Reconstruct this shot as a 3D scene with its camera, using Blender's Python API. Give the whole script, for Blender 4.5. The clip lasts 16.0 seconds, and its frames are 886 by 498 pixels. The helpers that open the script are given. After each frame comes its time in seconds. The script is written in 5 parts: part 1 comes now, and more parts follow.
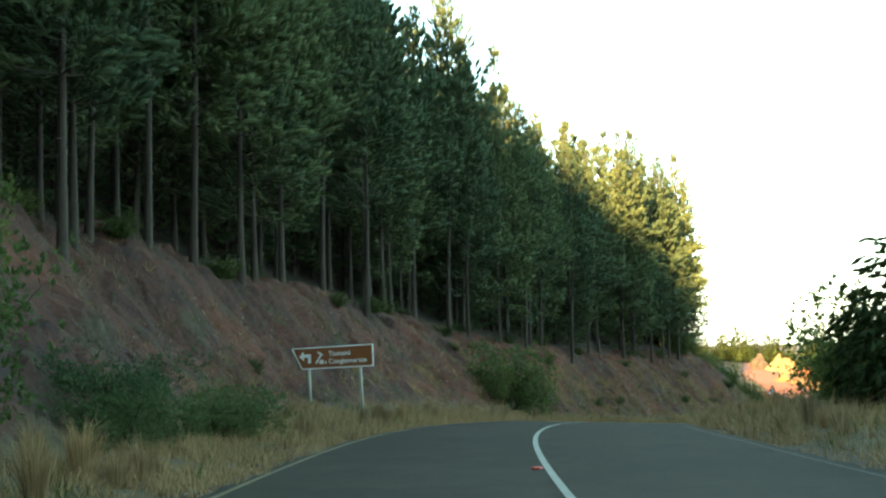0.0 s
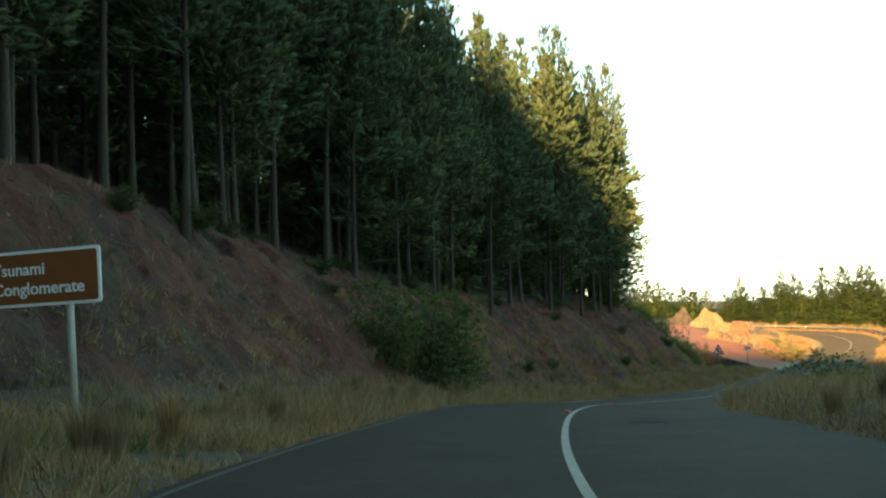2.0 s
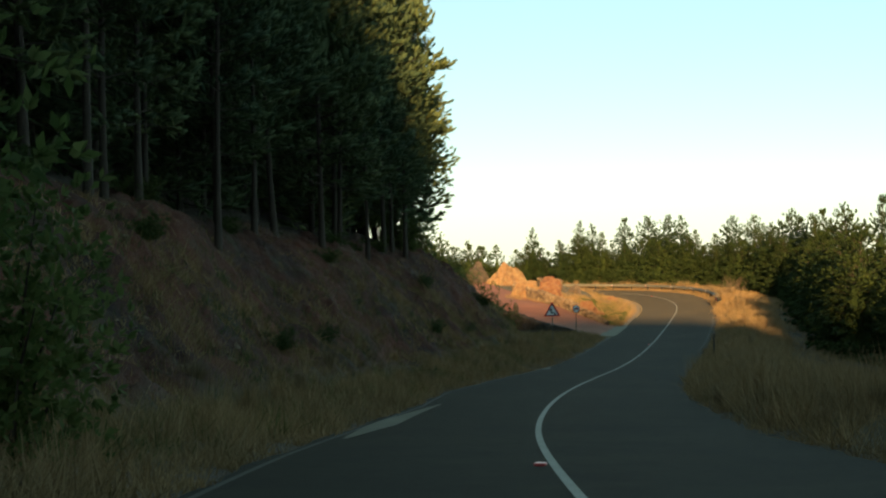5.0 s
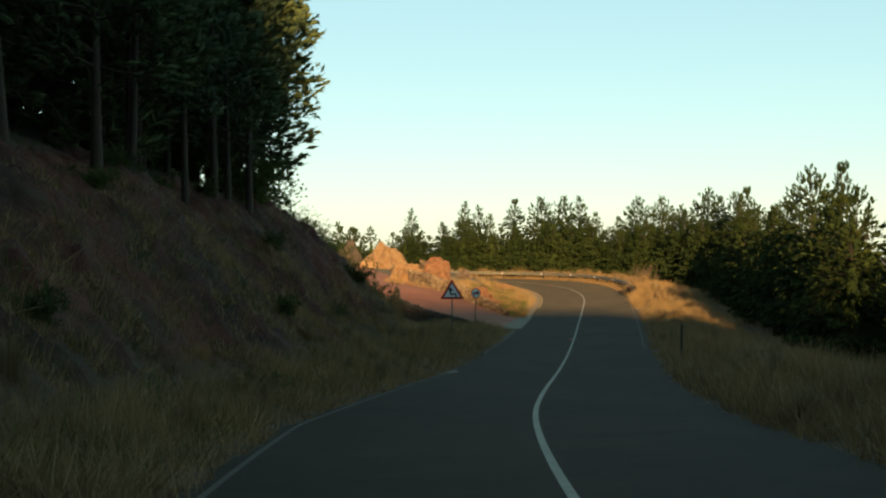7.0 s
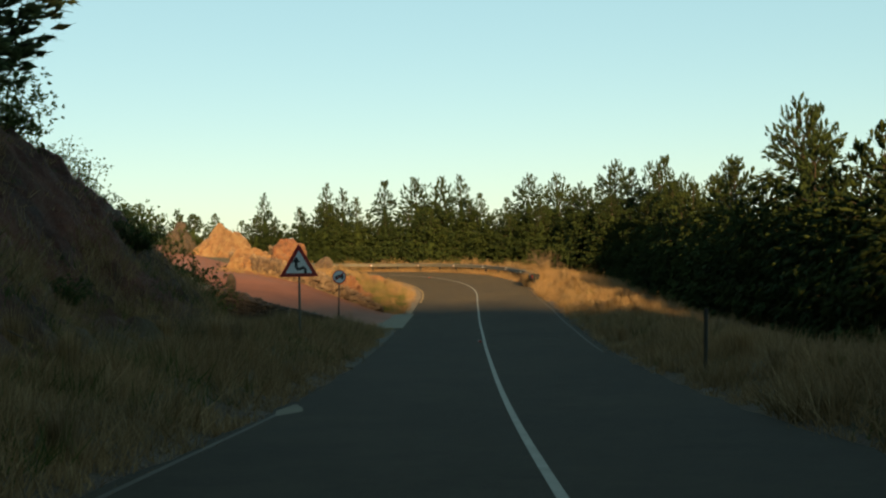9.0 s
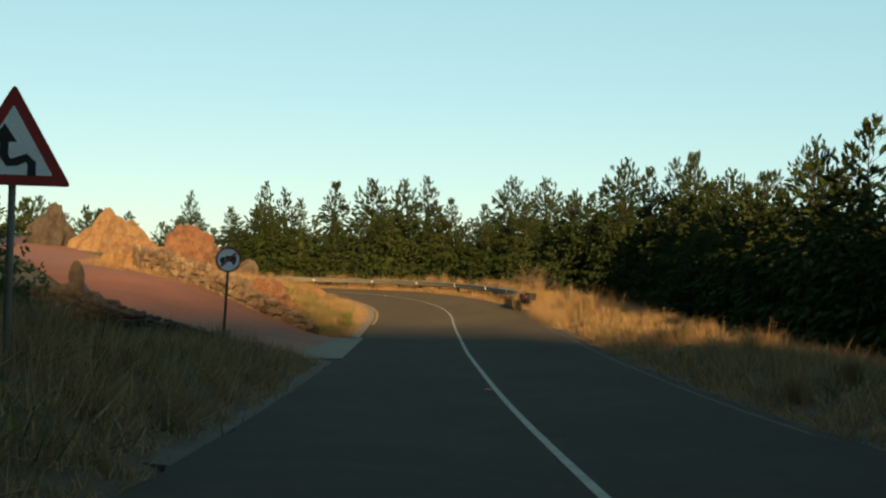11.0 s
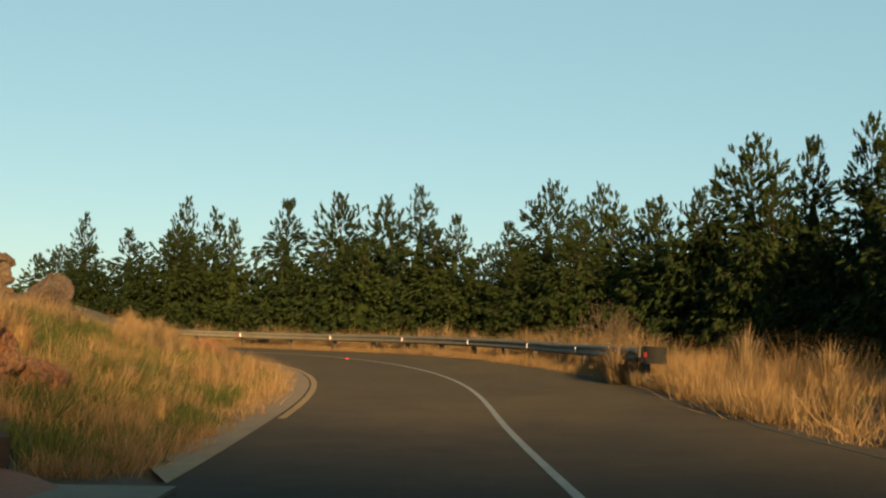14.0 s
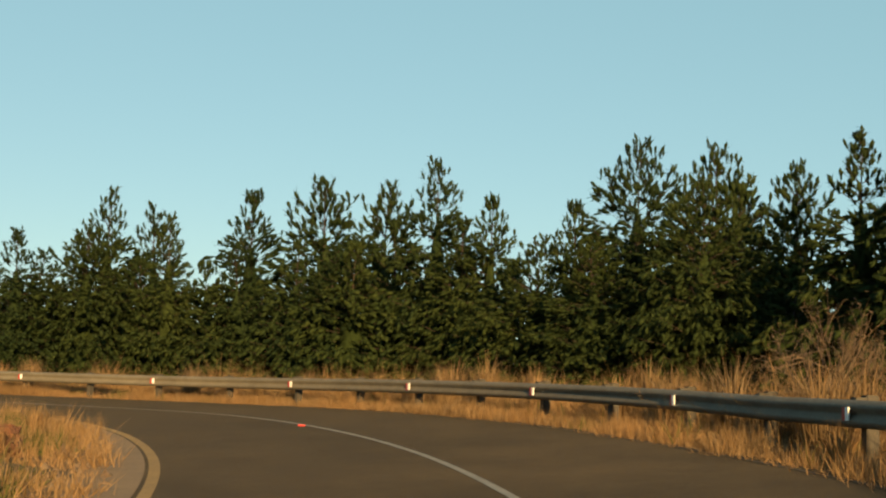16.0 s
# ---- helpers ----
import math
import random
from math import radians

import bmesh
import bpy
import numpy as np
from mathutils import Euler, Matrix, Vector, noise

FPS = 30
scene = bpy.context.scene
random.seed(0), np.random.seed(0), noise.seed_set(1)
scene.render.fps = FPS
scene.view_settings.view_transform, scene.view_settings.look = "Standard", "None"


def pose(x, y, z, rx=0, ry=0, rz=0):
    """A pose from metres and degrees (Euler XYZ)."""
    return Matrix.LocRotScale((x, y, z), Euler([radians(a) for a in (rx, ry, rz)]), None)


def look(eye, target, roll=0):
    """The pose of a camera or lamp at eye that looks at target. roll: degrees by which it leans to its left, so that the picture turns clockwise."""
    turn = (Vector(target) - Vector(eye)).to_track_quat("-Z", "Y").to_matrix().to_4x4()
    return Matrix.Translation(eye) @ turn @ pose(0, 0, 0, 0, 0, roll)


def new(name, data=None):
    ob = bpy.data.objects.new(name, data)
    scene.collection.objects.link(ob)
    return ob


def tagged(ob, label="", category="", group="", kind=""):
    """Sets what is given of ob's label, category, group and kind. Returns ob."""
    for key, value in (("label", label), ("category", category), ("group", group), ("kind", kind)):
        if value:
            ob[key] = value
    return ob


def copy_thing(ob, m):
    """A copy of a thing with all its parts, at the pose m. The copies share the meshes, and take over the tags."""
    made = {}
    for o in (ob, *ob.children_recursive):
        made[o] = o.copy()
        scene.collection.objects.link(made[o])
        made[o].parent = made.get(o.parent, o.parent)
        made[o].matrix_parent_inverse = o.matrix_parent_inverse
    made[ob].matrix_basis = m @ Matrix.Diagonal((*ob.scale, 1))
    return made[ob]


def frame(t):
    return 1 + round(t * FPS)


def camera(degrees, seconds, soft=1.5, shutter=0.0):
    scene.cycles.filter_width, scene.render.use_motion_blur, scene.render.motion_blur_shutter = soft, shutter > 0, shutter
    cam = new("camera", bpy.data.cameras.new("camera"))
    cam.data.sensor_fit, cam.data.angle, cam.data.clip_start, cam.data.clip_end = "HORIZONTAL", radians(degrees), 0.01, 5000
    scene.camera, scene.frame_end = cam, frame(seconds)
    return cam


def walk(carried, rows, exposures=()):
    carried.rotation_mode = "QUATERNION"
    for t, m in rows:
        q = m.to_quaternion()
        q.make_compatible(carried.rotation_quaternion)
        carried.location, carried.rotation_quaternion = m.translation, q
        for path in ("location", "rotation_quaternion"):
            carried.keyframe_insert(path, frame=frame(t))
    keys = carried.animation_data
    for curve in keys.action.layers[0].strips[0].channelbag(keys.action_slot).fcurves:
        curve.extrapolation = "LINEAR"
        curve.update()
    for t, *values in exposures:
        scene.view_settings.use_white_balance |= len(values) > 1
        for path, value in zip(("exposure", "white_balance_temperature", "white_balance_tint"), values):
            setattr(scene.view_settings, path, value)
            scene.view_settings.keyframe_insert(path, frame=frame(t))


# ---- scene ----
cam = camera(39.0, 16.0, soft=2.2, shutter=0.0)
PATH = [
    (0.0, 0.156, 0.000, -0.118, 93.91, 1.24, 0.04),
    (0.5, 0.104, 5.695, -0.321, 93.54, 0.89, -1.80),
    (1.0, 0.177, 11.493, -0.498, 92.67, 1.44, -3.41),
    (1.5, 0.432, 17.104, -0.728, 92.42, 1.09, -4.57),
    (2.0, 0.741, 22.559, -0.980, 91.93, 1.36, -4.98),
    (2.5, 1.204, 27.855, -1.212, 91.47, 1.51, -6.50),
    (3.0, 1.806, 33.179, -1.497, 91.00, 1.43, -8.57),
    (3.5, 2.623, 38.433, -1.825, 90.84, 1.63, -10.42),
    (4.0, 3.535, 43.664, -2.123, 90.78, 1.13, -12.07),
    (4.5, 4.569, 48.701, -2.444, 90.48, 1.22, -14.08),
    (5.0, 5.766, 53.738, -2.811, 90.19, 1.37, -15.81),
    (7.5, 13.621, 78.173, -4.869, 90.08, 0.75, -23.47),
    (8.0, 15.725, 83.187, -5.239, 90.30, 1.50, -25.33),
    (8.5, 17.927, 88.037, -5.700, 90.11, 1.37, -26.78),
    (9.0, 20.253, 93.026, -6.135, 90.10, 0.91, -27.93),
    (11.5, 32.880, 117.630, -7.772, 92.37, -2.04, -30.36),
    (12.0, 35.656, 122.620, -7.989, 93.21, -2.21, -30.50),
    (12.5, 38.329, 127.503, -8.111, 93.87, -2.11, -30.25),
    (13.0, 41.044, 132.459, -8.191, 94.66, -1.97, -30.20),
    (13.5, 43.741, 137.301, -8.238, 94.88, -2.03, -30.22),
    (14.0, 46.564, 142.280, -8.292, 95.23, -2.30, -30.63),
    (14.5, 49.204, 147.057, -8.227, 95.66, -2.61, -30.98),
    (15.0, 51.974, 151.960, -8.169, 96.04, -1.97, -30.82),
    (15.5, 54.590, 156.615, -8.038, 96.80, -1.94, -30.78),
    (16.0, 57.269, 161.444, -7.776, 97.09, -1.76, -29.93),
]
EXPOSURES = [(t, stops, 7150 if t < 10 else 7000, 11) for t, stops in ((0.0, 3.5), (1.0, 2.95), (2.0, 2.6), (3.0, 2.42), (3.5, 2.25), (4.0, 1.98), (5.0, 1.58), (7.5, 1.3), (9.0, 1.17), (11.5, 1.2), (13.0, 1.0), (16.0, 1.0))]
walk(cam, [(t, pose(x, y, z, rx, ry, rz)) for t, x, y, z, rx, ry, rz in PATH], EXPOSURES)

# ---- sun and sky ----
SUN_ELEVATION, SUN_HEADING = 13.0, (0.30, 0.954)  # heading: the way that the light travels over the ground
world = bpy.data.worlds.new("sky")
scene.world = world
world.use_nodes = True
wn = world.node_tree
sky = wn.nodes.new("ShaderNodeTexSky")
sky.sky_type, sky.sun_disc = "NISHITA", False
sky.sun_elevation = radians(SUN_ELEVATION)
sky.sun_rotation = math.atan2(-SUN_HEADING[0], -SUN_HEADING[1])
sky.air_density, sky.dust_density, sky.ozone_density = 1.0, 0.15, 1.0
wn.nodes["Background"].inputs["Strength"].default_value = 0.075
# thin high haze evens the clear sky out
haze = wn.nodes.new("ShaderNodeMix")
haze.data_type = "RGBA"
haze.inputs[0].default_value = 0.62
haze.inputs[7].default_value = (1.92, 3.98, 4.42, 1)
wn.links.new(sky.outputs["Color"], haze.inputs[6])
# a clear evening sky is darker overhead than low down
place = wn.nodes.new("ShaderNodeTexCoord")
split = wn.nodes.new("ShaderNodeSeparateXYZ")
fall = wn.nodes.new("ShaderNodeValToRGB")
fall.color_ramp.elements[0].position, fall.color_ramp.elements[0].color = 0.36, (1, 1, 1, 1)
fall.color_ramp.elements[1].position, fall.color_ramp.elements[1].color = 1.0, (0.46, 0.48, 0.54, 1)
dim = wn.nodes.new("ShaderNodeMix")
dim.data_type, dim.blend_type = "RGBA", "MULTIPLY"
dim.inputs[0].default_value = 1.0
wn.links.new(place.outputs["Generated"], split.inputs[0])
wn.links.new(split.outputs["Z"], fall.inputs["Fac"])
wn.links.new(haze.outputs[2], dim.inputs[6])
wn.links.new(fall.outputs["Color"], dim.inputs[7])
wn.links.new(dim.outputs[2], wn.nodes["Background"].inputs["Color"])
sun_data = bpy.data.lights.new("sun", "SUN")
sun_data.energy, sun_data.angle, sun_data.color = 5.0, radians(0.6), (1.0, 0.67, 0.30)
sun = new("sun", sun_data)
ce, se = math.cos(radians(SUN_ELEVATION)), math.sin(radians(SUN_ELEVATION))
sun.matrix_world = look((0, -50, 60), (SUN_HEADING[0] * ce, -50 + SUN_HEADING[1] * ce, 60 - se))

# ---- materials ----


def material(name, rough=0.8, metal=0.0):
    m = bpy.data.materials.new(name)
    m.use_nodes = True
    b = m.node_tree.nodes["Principled BSDF"]
    b.inputs["Roughness"].default_value = rough
    b.inputs["Metallic"].default_value = metal
    return m, m.node_tree, b


def node(nt, kind, **values):
    n = nt.nodes.new(kind)
    for key, value in values.items():
        n.inputs[key.replace("_", " ")].default_value = value
    return n


def noise_node(nt, scale, detail=5.0, rough=0.6):
    geo = nt.nodes.new("ShaderNodeNewGeometry")
    n = node(nt, "ShaderNodeTexNoise", Scale=scale, Detail=detail, Roughness=rough)
    nt.links.new(geo.outputs["Position"], n.inputs["Vector"])
    return n.outputs["Fac"]


def ramp(nt, fac, stops):
    r = nt.nodes.new("ShaderNodeValToRGB")
    els = r.color_ramp.elements
    while len(els) < len(stops):
        els.new(0.5)
    for e, (p, c) in zip(els, stops):
        e.position, e.color = p, (*c, 1)
    nt.links.new(fac, r.inputs["Fac"])
    return r.outputs["Color"]


def mixed(nt, fac, a, b, mode="MIX"):
    m = nt.nodes.new("ShaderNodeMix")
    m.data_type, m.blend_type = "RGBA", mode
    for k, v in ((0, fac), (6, a), (7, b)):
        if isinstance(v, bpy.types.NodeSocket):
            nt.links.new(v, m.inputs[k])
        else:
            m.inputs[k].default_value = v if k == 0 else (*v, 1)
    return m.outputs[2]


def bump(nt, bsdf, height, strength=0.5, distance=0.02):
    b = node(nt, "ShaderNodeBump", Strength=strength, Distance=distance)
    nt.links.new(height, b.inputs["Height"])
    nt.links.new(b.outputs["Normal"], bsdf.inputs["Normal"])


def rough_paint(name, dark, light, scale=3.0, fine=40.0, rough=0.8, metal=0.0, relief=0.4, dist=0.01):
    """A surface with blotches at two scales and a fine relief."""
    m, nt, b = material(name, rough, metal)
    big = noise_node(nt, scale, 6)
    small = noise_node(nt, fine, 3)
    mid = tuple((p + q) / 2 for p, q in zip(dark, light))
    c = ramp(nt, big, [(0.3, dark), (0.5, mid), (0.7, light)])
    c = mixed(nt, 0.45, c, ramp(nt, small, [(0.3, tuple(v * 0.6 for v in mid)), (0.7, tuple(min(1, v * 1.3) for v in mid))]))
    nt.links.new(c, b.inputs["Base Color"])
    bump(nt, b, small, relief, dist)
    return m


def leafy(name, colours, rough=0.6, through_light=0.25, relief=0.0):
    """Leaves, needles or grass: each blade has its own shade of the colours, each plant its own cast."""
    m, nt, b = material(name, rough)
    geo = nt.nodes.new("ShaderNodeNewGeometry")
    n = len(colours)
    c = ramp(nt, geo.outputs["Random Per Island"], [(i / max(1, n - 1), col) for i, col in enumerate(colours)])
    info = nt.nodes.new("ShaderNodeObjectInfo")
    cast = ramp(nt, info.outputs["Random"], [(0.0, (0.72, 0.78, 0.8)), (1.0, (1.15, 1.08, 0.9))])
    c = mixed(nt, 1.0, c, cast, "MULTIPLY")
    patch = ramp(nt, noise_node(nt, 0.35, 3), [(0.3, (0.75, 0.8, 0.8)), (0.7, (1.2, 1.12, 1.0))])
    c = mixed(nt, 0.8, c, patch, "MULTIPLY")
    nt.links.new(c, b.inputs["Base Color"])
    b.inputs["Specular IOR Level"].default_value = 0.1
    t = nt.nodes.new("ShaderNodeBsdfTranslucent")
    nt.links.new(c, t.inputs["Color"])
    if relief:
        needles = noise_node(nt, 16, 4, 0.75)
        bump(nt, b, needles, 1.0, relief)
        # the bump's noise also tints the colour: hollows darker, raised parts lighter
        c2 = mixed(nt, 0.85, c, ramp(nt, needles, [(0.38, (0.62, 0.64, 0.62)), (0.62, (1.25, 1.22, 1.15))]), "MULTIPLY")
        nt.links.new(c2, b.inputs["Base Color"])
    mix = nt.nodes.new("ShaderNodeMixShader")
    mix.inputs[0].default_value = through_light
    nt.links.new(b.outputs[0], mix.inputs[1])
    nt.links.new(t.outputs[0], mix.inputs[2])
    nt.links.new(mix.outputs[0], nt.nodes["Material Output"].inputs["Surface"])
    return m


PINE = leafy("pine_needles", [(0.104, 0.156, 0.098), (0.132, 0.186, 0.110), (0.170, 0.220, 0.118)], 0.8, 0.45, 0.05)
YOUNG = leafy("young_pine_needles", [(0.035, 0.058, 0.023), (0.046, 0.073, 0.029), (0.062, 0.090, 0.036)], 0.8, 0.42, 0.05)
SHRUB = leafy("shrub_leaves", [(0.060, 0.094, 0.030), (0.100, 0.140, 0.046), (0.155, 0.180, 0.072)], 0.6, 0.5)
GREEN_GRASS = leafy("green_grass", [(0.035, 0.058, 0.018), (0.056, 0.084, 0.028), (0.095, 0.105, 0.042)])
DRY_GRASS = leafy("dry_grass", [(0.182, 0.115, 0.064), (0.268, 0.176, 0.105), (0.370, 0.262, 0.170), (0.120, 0.077, 0.042)], 0.7, 0.3)
DEAD_BUSH = rough_paint("dead_twigs", (0.060, 0.039, 0.023), (0.130, 0.090, 0.056), 2, 30)
BARK = rough_paint("pine_bark", (0.026, 0.017, 0.011), (0.064, 0.043, 0.029), 1.5, 14, 0.9, 0, 0.8, 0.03)
STEEL = rough_paint("galvanised_steel", (0.080, 0.070, 0.052), (0.170, 0.150, 0.115), 2, 25, 0.75, 0.0, 0.1)
POST_PAINT = rough_paint("weathered_post", (0.27, 0.25, 0.20), (0.40, 0.37, 0.30), 4, 40, 0.6, 0.2, 0.1)
DARK_POST = rough_paint("dark_timber_post", (0.03, 0.027, 0.022), (0.08, 0.07, 0.055), 5, 40)
MATTE_DARK = rough_paint("matte_dark", (0.006, 0.006, 0.006), (0.016, 0.015, 0.014), 5, 40, 0.95)
WHITE = rough_paint("white_sheeting", (0.78, 0.78, 0.76), (0.88, 0.88, 0.86), 3, 60, 0.45, 0, 0.05)
RED = rough_paint("red_sheeting", (0.30, 0.020, 0.018), (0.42, 0.035, 0.028), 3, 60, 0.45, 0, 0.05)
BLACK = rough_paint("black_sheeting", (0.012, 0.014, 0.013), (0.03, 0.03, 0.03), 3, 60, 0.5, 0, 0.05)
BROWN = rough_paint("brown_sheeting", (0.200, 0.062, 0.018), (0.260, 0.085, 0.026), 3, 60, 0.45, 0, 0.05)
CONCRETE = rough_paint("concrete", (0.085, 0.072, 0.048), (0.175, 0.148, 0.098), 1.2, 30, 0.9, 0, 0.4)
LINE_WHITE = rough_paint("road_line_white", (0.13, 0.120, 0.098), (0.29, 0.270, 0.225), 2.5, 35, 0.7, 0, 0.2)
LINE_YELLOW = rough_paint("road_line_yellow", (0.055, 0.042, 0.017), (0.15, 0.108, 0.036), 1.8, 25, 0.8, 0, 0.2)
LINE_FADED = rough_paint("worn_yellow_line", (0.022, 0.020, 0.014), (0.062, 0.050, 0.030), 1.8, 25, 0.8, 0, 0.2)
GUTTER = rough_paint("dirty_concrete", (0.030, 0.026, 0.019), (0.075, 0.066, 0.048), 1.6, 14, 0.95, 0, 0.6, 0.03)
BEND_YELLOW = rough_paint("bend_line_yellow", (0.19, 0.112, 0.030), (0.33, 0.200, 0.055), 1.8, 25, 0.8, 0, 0.2)
PAVING = rough_paint("red_driveway", (0.150, 0.044, 0.021), (0.280, 0.092, 0.045), 0.6, 18, 0.9, 0, 0.5)
STUD_RED = rough_paint("red_stud", (0.50, 0.03, 0.03), (0.65, 0.06, 0.05), 5, 40, 0.3, 0, 0.05)


def asphalt_material():
    m, nt, b = material("asphalt", 0.85)
    fine = noise_node(nt, 55, 2)
    mid = noise_node(nt, 3.0, 5)
    big = noise_node(nt, 0.22, 4)
    c = ramp(nt, mid, [(0.3, (0.024, 0.020, 0.0145)), (0.7, (0.039, 0.0325, 0.0225))])
    c = mixed(nt, 0.5, c, ramp(nt, fine, [(0.35, (0.0135, 0.0112, 0.0085)), (0.65, (0.057, 0.047, 0.032))]))
    c = mixed(nt, 0.7, c, ramp(nt, big, [(0.3, (0.72, 0.74, 0.76)), (0.7, (1.22, 1.18, 1.12))]), "MULTIPLY")
    worn = noise_node(nt, 0.9, 7, 0.7)
    c = mixed(nt, 0.6, c, ramp(nt, worn, [(0.35, (0.75, 0.75, 0.75)), (0.5, (1.0, 1.0, 1.0)), (0.68, (1.3, 1.27, 1.2))]), "MULTIPLY")
    nt.links.new(c, b.inputs["Base Color"])
    b.inputs["Specular IOR Level"].default_value = 0.12
    b.inputs["Diffuse Roughness"].default_value = 1.0
    bump(nt, b, fine, 0.9, 0.014)
    return m


ASPHALT = asphalt_material()


def ground_material():
    """Red cut soil, straw-covered verge and needle-strewn forest floor, by the zones of the terrain."""
    m, nt, b = material("ground_soil", 0.95)
    zone = {}
    for name in ("bank", "forest", "gravel"):
        a = nt.nodes.new("ShaderNodeAttribute")
        a.attribute_name = name
        zone[name] = a.outputs["Fac"]
    big, mid, fine = noise_node(nt, 0.25, 6), noise_node(nt, 1.6, 6), noise_node(nt, 14, 4)
    straw = ramp(nt, mid, [(0.3, (0.060, 0.044, 0.022)), (0.6, (0.120, 0.090, 0.045))])
    lump, chip = noise_node(nt, 1.1, 9, 0.72), noise_node(nt, 5.0, 6, 0.7)
    soil = ramp(nt, big, [(0.36, (0.022, 0.010, 0.007)), (0.48, (0.088, 0.022, 0.010)), (0.62, (0.185, 0.046, 0.018))])
    soil = mixed(nt, 0.5, soil, ramp(nt, lump, [(0.36, (0.010, 0.007, 0.005)), (0.46, (0.042, 0.013, 0.007)), (0.56, (0.090, 0.022, 0.010)), (0.68, (0.150, 0.052, 0.024))]))
    soil = mixed(nt, ramp(nt, chip, [(0.58, (0, 0, 0)), (0.66, (0.55, 0.55, 0.55))]), soil, (0.110, 0.042, 0.025))
    soil = mixed(nt, ramp(nt, fine, [(0.62, (0, 0, 0)), (0.72, (0.45, 0.45, 0.45))]), soil, (0.18, 0.12, 0.085))
    moss = noise_node(nt, 0.55, 6, 0.65)
    soil = mixed(nt, ramp(nt, moss, [(0.52, (0, 0, 0)), (0.64, (0.75, 0.75, 0.75))]), soil, (0.046, 0.040, 0.018))
    floor = ramp(nt, mid, [(0.3, (0.026, 0.018, 0.012)), (0.7, (0.062, 0.042, 0.026))])
    grit = ramp(nt, fine, [(0.3, (0.060, 0.036, 0.024)), (0.7, (0.150, 0.105, 0.072))])
    c = mixed(nt, zone["bank"], straw, soil)
    c = mixed(nt, zone["forest"], c, floor)
    c = mixed(nt, zone["gravel"], c, grit)
    nt.links.new(c, b.inputs["Base Color"])
    add = nt.nodes.new("ShaderNodeMath")
    nt.links.new(lump, add.inputs[0])
    nt.links.new(chip, add.inputs[1])
    bump(nt, b, add.outputs[0], 1.0, 0.22)
    return m


GROUND = ground_material()


def rock_material(name, pale, red, varied=False):
    m, nt, b = material(name, 0.9)
    big, mid, fine = noise_node(nt, 0.55, 5), noise_node(nt, 2.2, 7, 0.65), noise_node(nt, 16, 4)
    c = ramp(nt, big, [(0.35, pale), (0.55, tuple((p + q) / 2 for p, q in zip(pale, red))), (0.68, red)])
    c = mixed(nt, 0.7, c, ramp(nt, mid, [(0.34, tuple(v * 0.2 for v in red)), (0.46, red), (0.58, pale), (0.72, tuple(min(1, v * 1.25) for v in pale))]))
    c = mixed(nt, 0.3, c, ramp(nt, fine, [(0.3, tuple(v * 0.5 for v in pale)), (0.7, pale)]))
    info = nt.nodes.new("ShaderNodeObjectInfo")
    c = mixed(nt, 1.0, c, ramp(nt, info.outputs["Random"], [(0.0, (0.62, 0.58, 0.56)), (0.6, (1.0, 1.0, 1.0)), (1.0, (1.4, 1.36, 1.25))]), "MULTIPLY") if varied else c
    nt.links.new(c, b.inputs["Base Color"])
    add = nt.nodes.new("ShaderNodeMath")
    nt.links.new(mid, add.inputs[0])
    nt.links.new(fine, add.inputs[1])
    bump(nt, b, add.outputs[0], 1.0, 0.2)
    return m


ROCK_PALE = rock_material("pale_ochre_rock", (0.34, 0.22, 0.11), (0.27, 0.105, 0.042))
ROCK_RED = rock_material("red_ochre_rock", (0.29, 0.15, 0.072), (0.22, 0.062, 0.028))
ROCK_DARK = rock_material("dark_grey_rock", (0.115, 0.085, 0.062), (0.055, 0.038, 0.028))
STONE = rock_material("wall_stone", (0.27, 0.20, 0.135), (0.16, 0.085, 0.05), True)

# ---- small mesh helpers ----


def fast_mesh(name, verts, tris, mat, smooth=False):
    me = bpy.data.meshes.new(name)
    verts, tris = np.asarray(verts, np.float32), np.asarray(tris, np.int32)
    me.vertices.add(len(verts))
    me.vertices.foreach_set("co", verts.ravel())
    k = tris.shape[1]
    me.loops.add(len(tris) * k)
    me.loops.foreach_set("vertex_index", tris.ravel())
    me.polygons.add(len(tris))
    me.polygons.foreach_set("loop_start", np.arange(len(tris), dtype=np.int32) * k)
    me.polygons.foreach_set("use_smooth", np.full(len(tris), smooth))
    me.update(calc_edges=True)
    me.materials.append(mat)
    return me


def bm_mesh(name, bm, mat, smooth=False):
    me = bpy.data.meshes.new(name)
    bmesh.ops.recalc_face_normals(bm, faces=bm.faces)
    for f in bm.faces:
        f.smooth = smooth
    bm.to_mesh(me)
    bm.free()
    me.materials.append(mat)
    return me


def part(name, me, parent, label=""):
    ob = new(name, me)
    ob.parent = parent
    return tagged(ob, label)


def empty(name, m, label, category, group="", kind=""):
    ob = new(name)
    ob.empty_display_size = 0.2
    ob.matrix_basis = m
    return tagged(ob, label, category, group, kind)


def box(bm, size, at=(0, 0, 0), turn=None, bevel=0.0):
    m = Matrix.Translation(at) @ (turn if turn else Matrix()) @ Matrix.Diagonal((*size, 1))
    made = bmesh.ops.create_cube(bm, size=1, matrix=m)["verts"]
    if bevel:
        edges = list({e for v in made for e in v.link_edges})
        bmesh.ops.bevel(bm, geom=edges, offset=bevel, segments=2, affect="EDGES")


